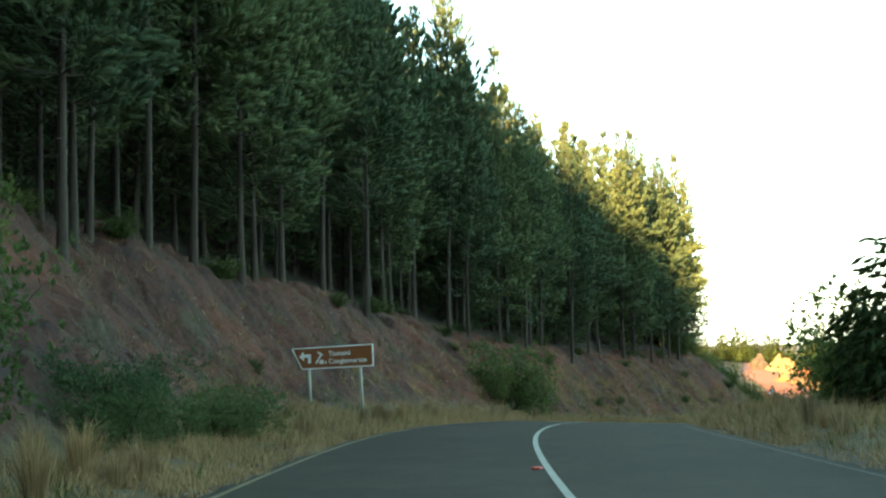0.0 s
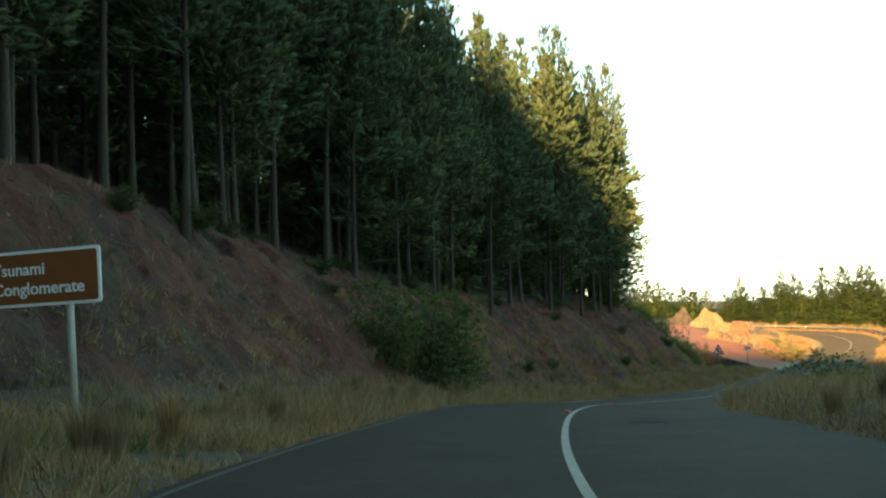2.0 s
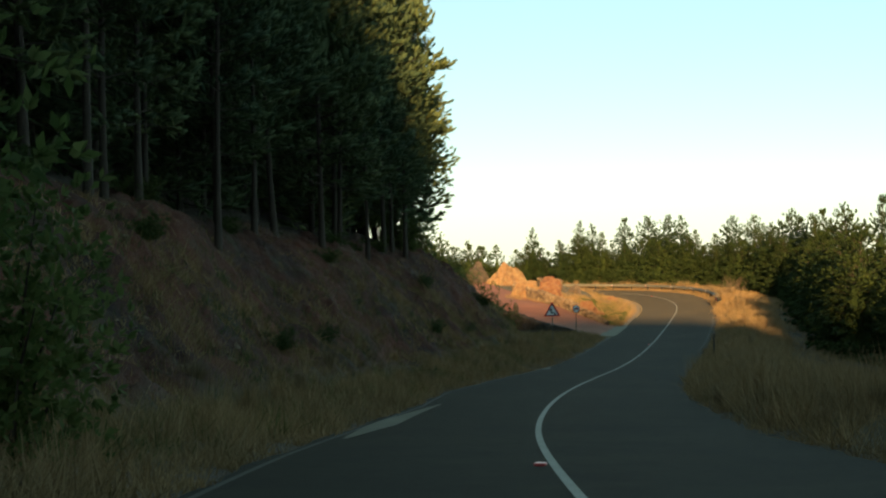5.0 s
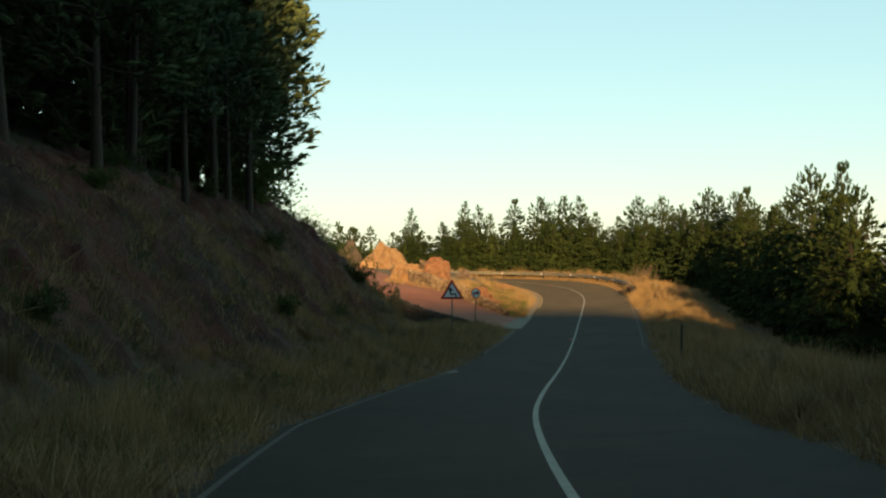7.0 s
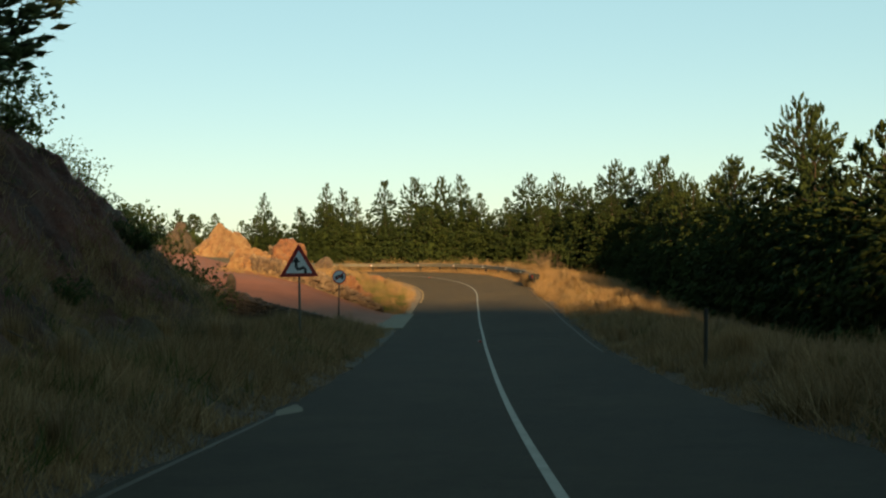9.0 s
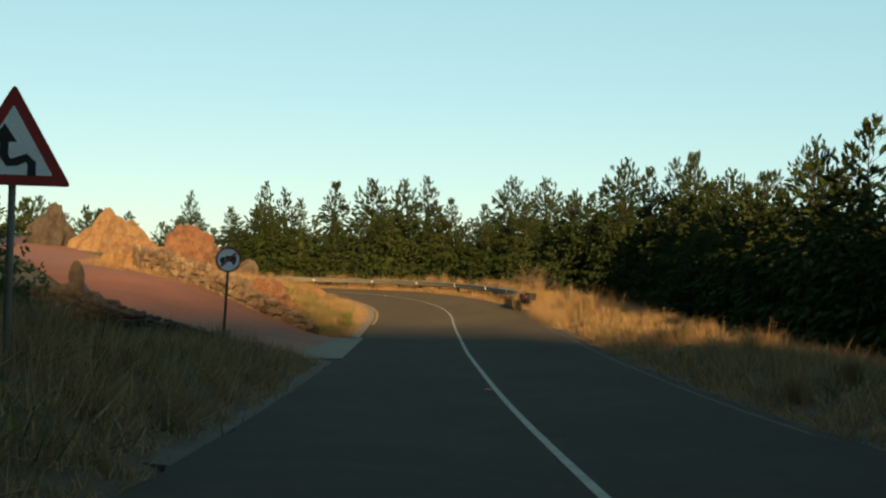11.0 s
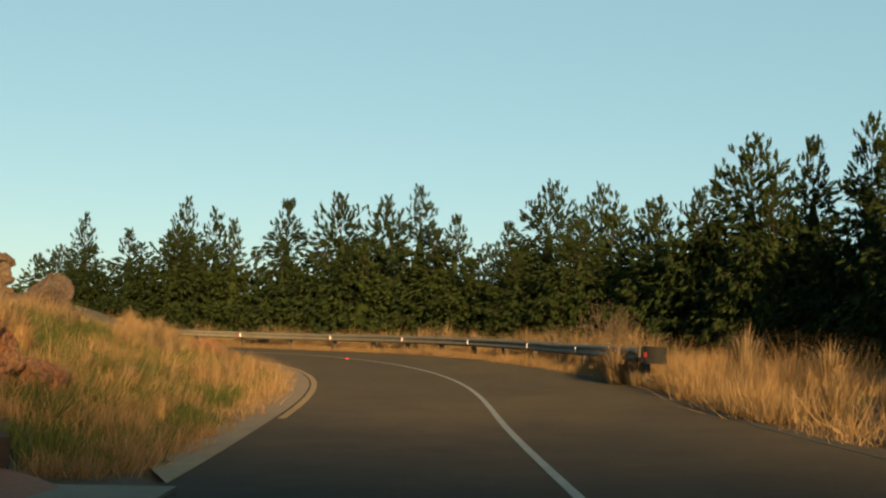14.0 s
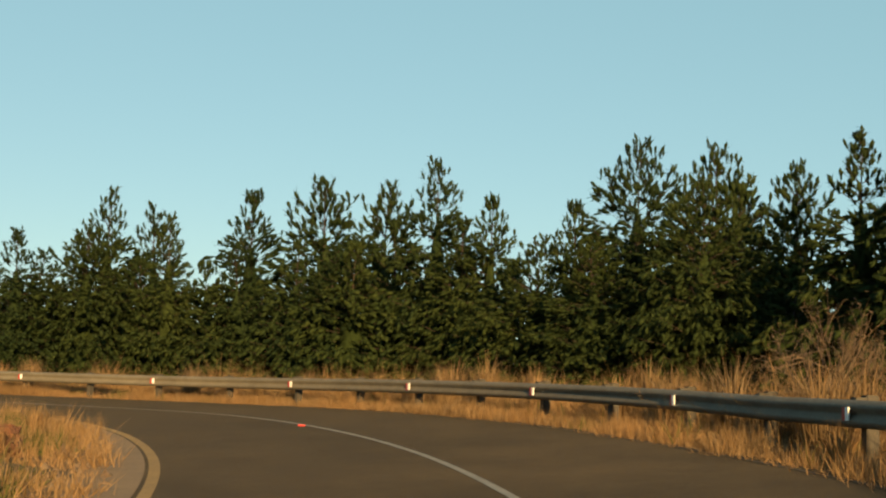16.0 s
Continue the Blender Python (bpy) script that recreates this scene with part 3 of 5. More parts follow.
def pine_meshes(seed, height, radius, crown_from, reach, whorls, per_whorl, tuft, fat, spacing, needle_mat, full=1.5, hang=0.0, sparse=0.0, fuzz=2, dead=0, body=0.0, ragged=(0.6, 1.15), needle=0.024):
    """A pine: a bent tapered trunk, whorls of limbs, and foxtail tufts of long needles set along limbs and side twigs."""
    rng = np.random.RandomState(seed)
    trunk, axis = trunk_mesh(rng, height, radius)
    limb_a, limb_b, limb_r, at, way, ln = [], [], [], [], [], []
    levels = np.linspace(crown_from, 0.975, whorls) + rng.normal(0, 0.006, whorls)
    for q in levels:
        h = q * height
        cx, cy = axis(h)
        frac = min(max((q - crown_from) / (1 - crown_from), 0.0), 1.0)
        r = reach * (0.06 + 0.94 * (1 - frac ** full)) * (0.72 + 0.28 * min(1, frac * 6))
        start = rng.uniform(0, math.tau)
        for k in range(per_whorl):
            if rng.rand() < 0.1 + sparse * max(0.0, 1 - frac * 2.6):
                continue
            t = start + math.tau * k / per_whorl + rng.normal(0, 0.3)
            rr = r * rng.uniform(*ragged)
            lift = (0.12 + 0.30 * frac + 0.9 * frac ** 5 + rng.normal(0, 0.12)) * rr
            a = np.array([cx, cy, h])
            b = np.array([cx + math.cos(t) * rr, cy + math.sin(t) * rr, h + lift])
            limb_a.append(a)
            limb_b.append(b)
            limb_r.append(0.012 + 0.020 * (1 - frac))
            out = (b - a) / (np.linalg.norm(b - a) + 1e-6)
            across = np.array([-math.sin(t), math.cos(t), 0.0])
            m = max(2, int(rr * (1.0 + 0.28 * rr) / spacing))
            for j in range(m):
                u = 0.22 + 0.8 * ((j + rng.uniform(0, 1)) / m) ** 0.75
                wide = 0.30 * rr * (1.15 - 0.6 * u)
                at.append(a + out * (u * np.linalg.norm(b - a)) + across * rng.normal(0, wide) + np.array([0, 0, rng.normal(0, 0.06 + 0.05 * rr)]))
                limp = hang * max(0.0, 1 - 1.25 * frac ** 3)
                up = (0.45 + 0.75 * frac) * (1 - limp) - limp * 0.85
                way.append(out * (0.8 - 0.3 * hang - 0.25 * frac) + across * rng.normal(0, 0.28) + np.array([0, 0, up]) + rng.normal(0, 0.16, 3))
                ln.append(tuft * rng.uniform(0.7, 1.2) * (0.62 + 0.38 * min(1, 2.5 * (1 - frac))))
    # the leading shoot
    cx, cy = axis(height)
    for q in range(4):
        at.append(np.array([cx, cy, height - 0.3 * q * tuft]))
        way.append(np.array([rng.normal(0, 0.3), rng.normal(0, 0.3), 1.0]))
        ln.append(tuft * 0.6)
    at, way, ln = np.array(at), np.array(way), np.array(ln)
    way /= np.linalg.norm(way, axis=1, keepdims=True)
    pieces = [lobes_of(rng, at, way, ln, ln * fat)]
    if fuzz:
        pieces.append(blades(rng, at + way * (0.15 * ln)[:, None], way, fuzz, ln * 0.95, needle, 0.55, 0.06, False, 0.7))
    if body:
        pieces.append(body_of(rng, axis, height, crown_from + (0.22 if height > 14 else 0.0), reach * body))
    crown = fast_mesh("crown", *join_parts(*pieces), needle_mat, True)
    # bare dead limbs under the crown
    for _ in range(dead):
        h = rng.uniform(0.12, crown_from + 0.1) * height
        cx, cy = axis(h)
        t, rr = rng.uniform(0, math.tau), rng.uniform(0.4, 1.5)
        limb_a.append(np.array([cx, cy, h]))
        limb_b.append(np.array([cx + math.cos(t) * rr, cy + math.sin(t) * rr, h - rng.uniform(-0.2, 0.5)]))
        limb_r.append(0.014)
    wood = fast_mesh("trunk", *join_parts(trunk, sticks(limb_a, limb_b, np.array(limb_r))), BARK, True)
    return wood, crown


def body_of(rng, axis, height, crown_from, reach):
    """The dense shaded heart of a crown: an uneven cone of twigs and needles."""
    n, sides = 13, 11
    verts = []
    for q in np.linspace(0, 1, n):
        h = (crown_from + (0.78 - crown_from) * q) * height
        cx, cy = axis(h)
        r = reach * (0.05 + 0.95 * (1 - q))
        for k in range(sides):
            t = math.tau * (k + 0.5 * rng.rand()) / sides
            rr = r * rng.uniform(0.35, 1.2)
            verts.append((cx + rr * math.cos(t), cy + rr * math.sin(t), h + rng.normal(0, 0.25 * (1 - 0.7 * q))))
    tris = []
    for i in range(n - 1):
        for k in range(sides):
            a, b, c, d = i * sides + k, i * sides + (k + 1) % sides, (i + 1) * sides + (k + 1) % sides, (i + 1) * sides + k
            tris += [(a, b, c), (a, c, d)]
    return np.array(verts), np.array(tris)


def tree(name, meshes, m, label, category, group):
    ob = empty(name, m, label, category, group)
    for n, me in zip(("trunk", "crown"), meshes):
        part(n, me, ob)
    return ob


def at_road(s, lat):
    x, y, _ = road_at(s, lat)
    return float(x), float(y)


def placed(x, y, turn, size, sink=0.0, lean=(0, 0)):
    return pose(x, y, gz(x, y) - sink, lean[0], lean[1], turn) @ Matrix.Diagonal((size, size, size, 1))


# the tall plantation on the cut: fuller trees at its edge, lighter ones within
TALL = [pine_meshes(10 + k, 17.5 + 0.6 * k, 0.125, (0.20, 0.27, 0.15, 0.30, 0.23, 0.13)[k], (2.6, 2.4, 2.8, 2.4, 2.6, 2.8)[k], 29, 6, 0.66, 0.15, 0.31, PINE, (1.6, 2.0, 1.5, 2.2, 1.8, 1.7)[k], 0.2, 0.5, 8, 12, 0.26, (0.6, 1.15), 0.030) for k in range(6)]
TALL += [pine_meshes(30 + k, 17.8, 0.15, 0.10, 2.8, 31, 6, 0.52, 0.17, 0.28, PINE, 2.2, 0.3, 0.1, 9, 4, 0.30, (0.6, 1.15), 0.026) for k in range(2)]
INNER = [pine_meshes(20 + k, 17.0 + 0.8 * k, 0.12, (0.03, 0.02, 0.05)[k], 2.9, 16, 5, 0.9, 0.11, 0.72, PINE, 1.6, 0.2, 0.0, 9, 4, 0.30, (0.6, 1.15), 0.055) for k in range(3)]
TALL_FIRST = {}


def tall_pine(s, lat, rng, inner):
    x, y = at_road(s, lat)
    k = rng.randint(3) + 10 if inner else rng.randint(6)
    if s > 160 and not inner:
        k = 6 + rng.randint(2)
    sz = rng.uniform(0.86, 1.08)
    m = pose(x, y, gz(x, y) - 0.1, rng.normal(0, 0.9), rng.normal(0, 0.9), rng.uniform(0, 360))
    if k not in TALL_FIRST:
        ob = TALL_FIRST[k] = tree("pine_tree", INNER[k - 10] if inner else TALL[k], m, "tall plantation pine with a bare lower trunk on the bank", "pine tree", "plantation pines")
    else:
        ob = copy_thing(TALL_FIRST[k], m)
    ob.scale = (sz, sz, sz * rng.uniform(0.95, 1.05))


rng = np.random.RandomState(5)
for lat, gap in ((12.0, 2.7), (14.8, 2.8), (17.6, 2.9), (20.8, 3.0), (24.5, 3.2), (30.0, 3.3)):
    s = (40.0 if lat < 20 else 60.0) + rng.uniform(0, 2)
    while s < 165.5:
        tall_pine(s + rng.normal(0, 0.35), lat + rng.normal(0, 0.45) + float(np.interp(s, [150, 168], [0, 2.2])), rng, lat > 16 or (lat > 13 and 112 < s < 150))
        s += gap * rng.uniform(0.75, 1.3)

for lat, gap in ((35.5, 3.0),):
    s = 84.0
    while s < 162.0:
        tall_pine(s + rng.normal(0, 0.4), lat + rng.normal(0, 0.6), rng, True)
        s += gap * rng.uniform(0.8, 1.2)
for _ in range(24):
    tall_pine(rng.uniform(150, 166), rng.uniform(18, 34), rng, True)
for _ in range(9):
    tall_pine(rng.uniform(160.5, 166), rng.uniform(14.5, 19), rng, False)

# young pines, foliage down to the ground, beyond the guard rail and along the outside of the road
YOUNGS = [pine_meshes(40 + k, 10.0 + 0.5 * k, 0.10, 0.03, (3.6, 3.2, 3.8, 3.1, 3.5)[k], 26, 7, 0.56, 0.16, 0.26, YOUNG, (1.5, 1.15, 1.8, 1.05, 1.35)[k], 0.95, 0.0, 8, 0, 0.54, (0.65, 1.15), 0.024) for k in range(5)]
YOUNG_INNER = [pine_meshes(50 + k, 10.0 + 0.5 * k, 0.10, 0.03, 3.7, 16, 6, 0.74, 0.18, 0.44, YOUNG, (1.6, 1.2, 1.4)[k], 0.9, 0.0, 4, 0, 0.48, (0.65, 1.15), 0.050) for k in range(3)]
YOUNG_FIRST = {}


def young_pine(x, y, top, rng, inner=False):
    k = rng.randint(3) + 10 if inner else rng.randint(5)
    z = gz(x, y) - 0.15
    sz = (top - z - 0.4) / (10.0 + 0.5 * (k % 10))
    m = pose(x, y, z, rng.normal(0, 1.2), rng.normal(0, 1.2), rng.uniform(0, 360))
    wide = max(sz, 0.75) * rng.uniform(0.9, 1.1)
    if k not in YOUNG_FIRST:
        ob = YOUNG_FIRST[k] = tree("young_pine", YOUNG_INNER[k - 10] if inner else YOUNGS[k], m, "dense young pine with drooping needles behind dry grass", "pine tree", "young pines along the road")
    else:
        ob = copy_thing(YOUNG_FIRST[k], m)
    ob.scale = (wide, wide, sz)


# those whose tops stand out against the sky
SKYLINE = [(67.8, 223.5, 0.7), (71.6, 215.6, 1.3), (73.9, 216.4, 0.9), (77.2, 213.6, 1.6), (78.6, 208.7, 1.5), (81.6, 209.4, 1.6), (79.8, 201.1, 1.5),
           (79.8, 197.5, -0.4), (82.1, 192.5, 1.0), (85.3, 192.1, 1.0), (85.9, 189.2, 0.0), (81.7, 178.1, 1.2), (66.4, 141.0, 1.2), (58.6, 128.5, -2.3), (80.4, 169.7, 1.1), (64.8, 218.6, -2.0),
           (79.7, 173.3, 0.4), (79.0, 170.0, 0.6), (79.6, 181.5, -1.0), (79.4, 194.2, -2.2), (66.9, 212.0, -1.2), (72.4, 210.2, -0.3), (77.8, 167.0, 0.4), (76.8, 164.2, -1.2), (75.5, 161.3, -1.0), (73.3, 156.4, -1.4), (70.0, 150.7, -0.8), (58.0, 131.9, 0.0)]
rng = np.random.RandomState(9)
for x, y, top in SKYLINE:
    young_pine(x, y, top, rng)
for lat, s0, s1, gap in ((-12.8, 166, 262, 2.5), (-15.5, 122, 164, 2.8), (-15.8, 226, 268, 2.6), (-19.0, 112, 156, 3.2), (-19.5, 232, 268, 3.3), (-14.2, 226, 268, 1.9)):
    s = s0
    while s < s1:
        x, y = at_road(s, lat + rng.normal(0, 0.7))
        near = min(math.hypot(x - a, y - b) for a, b, _ in SKYLINE)
        if near > 1.6:
            z = gz(x, y)
            hgt = np.interp(s, [110, 150, 190, 230, 262], [7.4, 8.4, 8.8, 8.4, 8.2]) * (rng.uniform(0.74, 1.0) if lat != -14.2 else rng.uniform(0.62, 0.92))
            zr = road_at(s, 0)[2]
            young_pine(x, y, max(zr + hgt - 1.0, z + 3.5), rng, lat < -14.0 or s < 204)
        s += gap * rng.uniform(0.7, 1.3)
# the broad one behind the rail is filled by a lower neighbour
for x, y, top in ((80.4, 193.4, -1.0), (80.9, 191.6, -2.0)):
    young_pine(x, y, top, rng)


young_pine(12.1, 29.5, 4.0, rng)

# a wood far behind the bend
for k in range(34):
    x, y = rng.uniform(18, 60), rng.uniform(214, 246)
    young_pine(x, y, rng.uniform(-2.2, 0.4), rng, True)


def shrub_meshes(seed, height, radius, leaves, leaf, width, mat, up=0.3, holes=0.25):
    """A shrub: stems that fork from the ground and leaves in uneven clumps along them."""
    rng = np.random.RandomState(seed)
    a, b, r, at, way = [], [], [], [], []
    lobes = []
    for k in range(11):
        t = rng.uniform(0, math.tau)
        q = rng.uniform(0.15, 1.0) ** 0.7
        top = np.array([math.cos(t) * radius * q * 0.85, math.sin(t) * radius * q * 0.85, height * rng.uniform(0.45, 1.0) * (1 - 0.35 * q)])
        root = np.array([math.cos(t), math.sin(t), 0]) * radius * 0.12
        mid = root * 0.5 + top * 0.5 + np.array([0, 0, height * 0.08])
        a += [root, mid]
        b += [mid, top]
        r += [0.03, 0.018]
        lobes.append((top, radius * rng.uniform(0.24, 0.42)))
        lobes.append((mid, radius * rng.uniform(0.22, 0.4)))
        lobes.append((np.array([mid[0] * 1.1, mid[1] * 1.1, height * rng.uniform(0.08, 0.22)]), radius * rng.uniform(0.2, 0.34)))
    for top, size in lobes:
        n = int(leaves / len(lobes))
        d = rng.normal(0, 1, (n, 3))
        d /= np.linalg.norm(d, axis=1, keepdims=True)
        p = top + d * (size * rng.uniform(0.25, 1.0, (n, 1)) ** 0.6) * np.array([1, 1, 0.8])
        p = p[rng.rand(n) > holes]
        p[:, 2] = np.maximum(p[:, 2], 0.05)
        at.append(p)
        way.append((p - top) + np.array([0, 0, up]))
    at, way = np.concatenate(at), np.concatenate(way)
    way /= np.linalg.norm(way, axis=1, keepdims=True) + 1e-6
    stems = fast_mesh("stems", *sticks(a, b, np.array(r)), BARK)
    crown = fast_mesh("leaves", *blades(rng, at, way, 5, leaf, width, 0.6, 0.1, True), mat)
    return stems, crown


def shrub(name, x, y, meshes, turn, size, label, sink=0.05, group=""):
    ob = empty(name, placed(x, y, turn, 1, sink), label, "shrub", group)
    ob.scale = size
    for n, me in zip(("stem", "foliage"), meshes):
        part(n, me, ob)
    return ob


BROADLEAF = [shrub_meshes(60 + k, 2.6, 1.7, 1900, 0.13, 0.026, SHRUB, 0.3, 0.38) for k in range(3)]
FEATHERY = leafy("feathery_leaves", [(0.045, 0.075, 0.034), (0.065, 0.100, 0.048), (0.085, 0.120, 0.060)], 0.8, 0.4)
FEATHER = [shrub_meshes(75 + k, 0.95, 1.0, 1700, 0.11, 0.007, FEATHERY, 0.9, 0.05) for k in range(2)]
LOW = [shrub_meshes(70 + k, 1.0, 0.9, 700, 0.17, 0.012, GREEN_GRASS, 0.8) for k in range(2)]

shrub("bush", 3.4, 64.2, BROADLEAF[0], 20, (1.5, 1.5, 1.65), "big broad-leaved green bush at the foot of the red bank")
shrub("bush", 2.5, 62.6, BROADLEAF[1], 120, (0.95, 0.95, 1.0), "big broad-leaved green bush at the foot of the red bank")
shrub("bush", 4.9, 66.4, BROADLEAF[2], 220, (1.1, 1.1, 1.2), "big broad-leaved green bush at the foot of the red bank")
shrub("bush", -6.1, 15.4, BROADLEAF[2], 60, (0.9, 0.9, 1.3), "dark green broad-leaved shrub beside the verge")
shrub("bush", -5.7, 14.0, BROADLEAF[0], 100, (0.8, 0.8, 0.95), "dark green broad-leaved shrub beside the verge")
shrub("bush", -6.9, 16.2, BROADLEAF[1], 10, (0.9, 0.9, 1.1), "dark green broad-leaved shrub beside the verge")
shrub("bush", -7.4, 17.6, BROADLEAF[1], 200, (0.9, 0.9, 1.25), "dark green broad-leaved shrub beside the verge")
shrub("bush", 11.6, 34.5, BROADLEAF[0], 200, (1.2, 1.2, 1.1), "dark green broad-leaved shrub on the outer verge")
shrub("bush", 12.6, 31.0, BROADLEAF[1], 10, (1.2, 1.2, 1.25), "dark green broad-leaved shrub on the outer verge")
shrub("bush", 10.4, 31.2, BROADLEAF[2], 150, (1.2, 1.2, 1.35), "dark green broad-leaved shrub on the outer verge")
shrub("bush", 11.9, 37.2, BROADLEAF[1], 250, (1.3, 1.3, 1.25), "dark green broad-leaved shrub on the outer verge")
shrub("bush", 12.9, 40.5, BROADLEAF[0], 310, (1.2, 1.2, 1.05), "dark green broad-leaved shrub on the outer verge")
shrub("bush", 19.8, 69.3, BROADLEAF[2], 80, (1.3, 1.3, 0.78), "low dark flat-topped shrub above the dry grass")
for k, (x, y, sx, sz) in enumerate(((-4.9, 19.5, 1.5, 1.2), (-4.4, 22.6, 1.6, 1.15), (-4.3, 26.0, 1.3, 1.0), (-5.6, 21.0, 1.6, 1.3))):
    shrub("feathery_bush", x, y, FEATHER[k % 2], 70 * k, (sx, sx, sz), "soft feathery light green bush at the verge", group="feathery bushes")
for k, (s, lat, size) in enumerate(((128, 8.0, 0.9), (134, 5.6, 0.6), (150, 9.5, 1.0), (163, 9.2, 1.1), (157, 6.2, 0.6), (118, 9.8, 0.9), (92, 11.4, 1.2), (86, 11.0, 0.9), (104, 11.6, 1.0), (142, 11.4, 1.0), (72, 9.2, 0.7), (170, 6.6, 0.6), (64, 12.6, 1.0), (70, 12.9, 1.1), (77, 12.4, 1.2), (81, 12.8, 0.9), (96, 12.2, 1.2), (101, 12.6, 0.9), (110, 12.4, 1.1), (116, 11.9, 1.0), (124, 12.3, 1.1), (131, 12.2, 0.9), (137, 10.4, 0.8), (146, 12.0, 1.1), (152, 12.4, 1.0), (98, 9.0, 0.6), (110, 8.2, 0.7), (122, 7.6, 0.8), (144, 7.8, 0.9), (155, 8.6, 0.8))):
    x, y = at_road(s, lat)
    shrub("bank_shrub", x, y, LOW[k % 2], 50 * k, (size, size, size * 0.8), "small green shrub on the cut bank", group="shrubs on the bank")
for k, (x, y, sx, sz) in enumerate(((33.0, 146.2, 1.2, 1.75), (34.4, 144.0, 1.2, 1.6), (35.4, 142.2, 1.0, 1.15), (34.5, 150.5, 1.0, 0.9), (36.2, 153.0, 0.9, 0.9), (33.0, 146.5, 1.1, 0.9), (31.5, 143.0, 1.0, 0.8), (33.0, 157.0, 1.2, 1.1), (30.6, 139.5, 0.8, 0.8))):
    shrub("bush", x, y, BROADLEAF[k % 3], 40 * k, (sx, sx, sz), "dark bush on the nose of the bank beside the drive")
for k, (s, lat, sz) in enumerate(((160, 13.4, 1.0), (163.5, 14.8, 1.2), (166, 18.5, 1.6), (163, 17.6, 1.7), (160, 16.6, 1.6), (157, 18.0, 1.6), (154, 16.2, 1.4), (165, 22.0, 1.8), (167.5, 14.4, 1.15), (170.0, 16.0, 0.95))):
    x, y = at_road(s, lat)
    shrub("bush", x, y, BROADLEAF[k % 3], 75 * k, (sz * 1.1, sz * 1.1, sz), "dark bush under the last pines on the bank")
SPARSE = shrub_meshes(90, 2.8, 1.3, 620, 0.12, 0.022, SHRUB, 0.4, 0.3)
for k, (x, y, sz) in enumerate(((28.6, 136.5, 0.75), (30.0, 141.5, 0.9), (28.5, 132.2, 0.72), (28.0, 133.2, 0.6))):
    shrub("sapling", x, y, SPARSE, 90 * k, (0.8, 0.8, sz), "thin sapling on the edge of the bank", group="saplings")


def bare_bush(seed, height, spread):
    """A leafless bush: stems that fork three times into thin twigs."""
    rng = np.random.RandomState(seed)
    a, b, r = [], [], []

    def fork(p, d, ln, thick, level):
        q = p + d * ln
        a.append(p)
        b.append(q)
        r.append(thick)
        if level:
            for _ in range(3):
                e = d + rng.normal(0, 0.42, 3) + np.array([0, 0, 0.12])
                fork(p + (q - p) * rng.uniform(0.55, 1.0), e / np.linalg.norm(e), ln * rng.uniform(0.5, 0.8), thick * 0.6, level - 1)

    for _ in range(7):
        d = np.array([rng.normal(0, spread), rng.normal(0, spread), 1.0])
        fork(rng.normal(0, 0.12, 3) * (1, 1, 0), d / np.linalg.norm(d), height * rng.uniform(0.32, 0.45), 0.022, 3)
    a, b = np.array(a), np.array(b)
    tips = b[np.array(r) < 0.009]
    dry = blades(rng, tips, np.tile((0, 0, 1.0), (len(tips), 1)), 1, 0.13, 0.007, 0.8, 0.3)
    return fast_mesh("stems", *sticks(a, b, np.array(r)), DEAD_BUSH), fast_mesh("dry_leaves", *dry, DEAD_BUSH)


for k, (s, lat, sz) in enumerate(((226.4, -6.7, 1.0), (228.3, -8.2, 1.0), (224.9, -7.2, 0.8))):
    x, y = at_road(s, lat)
    shrub("dead_bush", x, y, bare_bush(91 + k, 2.5, 0.4), 70 * k, (1.0, 1.0, sz), "dry brown leafless bush behind the guard rail", group="dead bushes")


def grass(name, seed, patches, mat, label, count=10, width=0.010):
    """Tufts of tall grass. patches: along from, to, left from, to, tufts, height."""
    rng = np.random.RandomState(seed)
    at, ln = [], []
    for s0, s1, l0, l1, n, hgt in patches:
        s, lat = rng.uniform(s0, s1, n), rng.uniform(0, 1, n)
        lat = l0 + (l1 - l0) * lat
        lat = np.where(lat < 0, lat + 4.1 - width_right(s), lat + (W_LEFT(s) - 3.74) * (1 - smooth(5.5, 8.5, lat)))
        x, y, _ = road_at(s, lat)
        keep = waves(x, y, 4, seed) + 0.9 * waves(x, y, 1.5, seed + 3) + rng.uniform(-0.7, 0.7, n) > -0.45
        x, y = x[keep], y[keep]
        at.append(np.stack([x, y, ground_z(x, y) - 0.03], 1))
        ln.append(hgt * (0.85 + 0.4 * waves(x, y, 5, seed + 1) + 0.4 * waves(x, y, 1.5, seed + 3)) * rng.uniform(0.6, 1.25, len(x)))
    at, ln = np.concatenate(at), np.maximum(np.concatenate(ln), 0.15)
    way = np.tile((0.03, 0.0, 1.0), (len(at), 1)) + rng.normal(0, 0.16, (len(at), 3)) * (1, 1, 0.2)
    way /= np.linalg.norm(way, axis=1, keepdims=True)
    # each tuft's blades start a little apart
    v, q = blades(rng, at, way, count, ln, width, 0.32, 0.26)
    shift = np.repeat(rng.normal(0, 0.10, (len(at) * count, 3)) * (1, 1, 0), 3, 0)
    return tagged(new(name, fast_mesh(name, v + shift, q, mat)), label, "grass", kind="stuff")


shrub("bush", 36.7, 149.0, SPARSE, 200, (1.0, 1.0, 1.26), "thin twiggy bush standing against the drive's lower wall")

# ---- rocks, walls and the drive ----


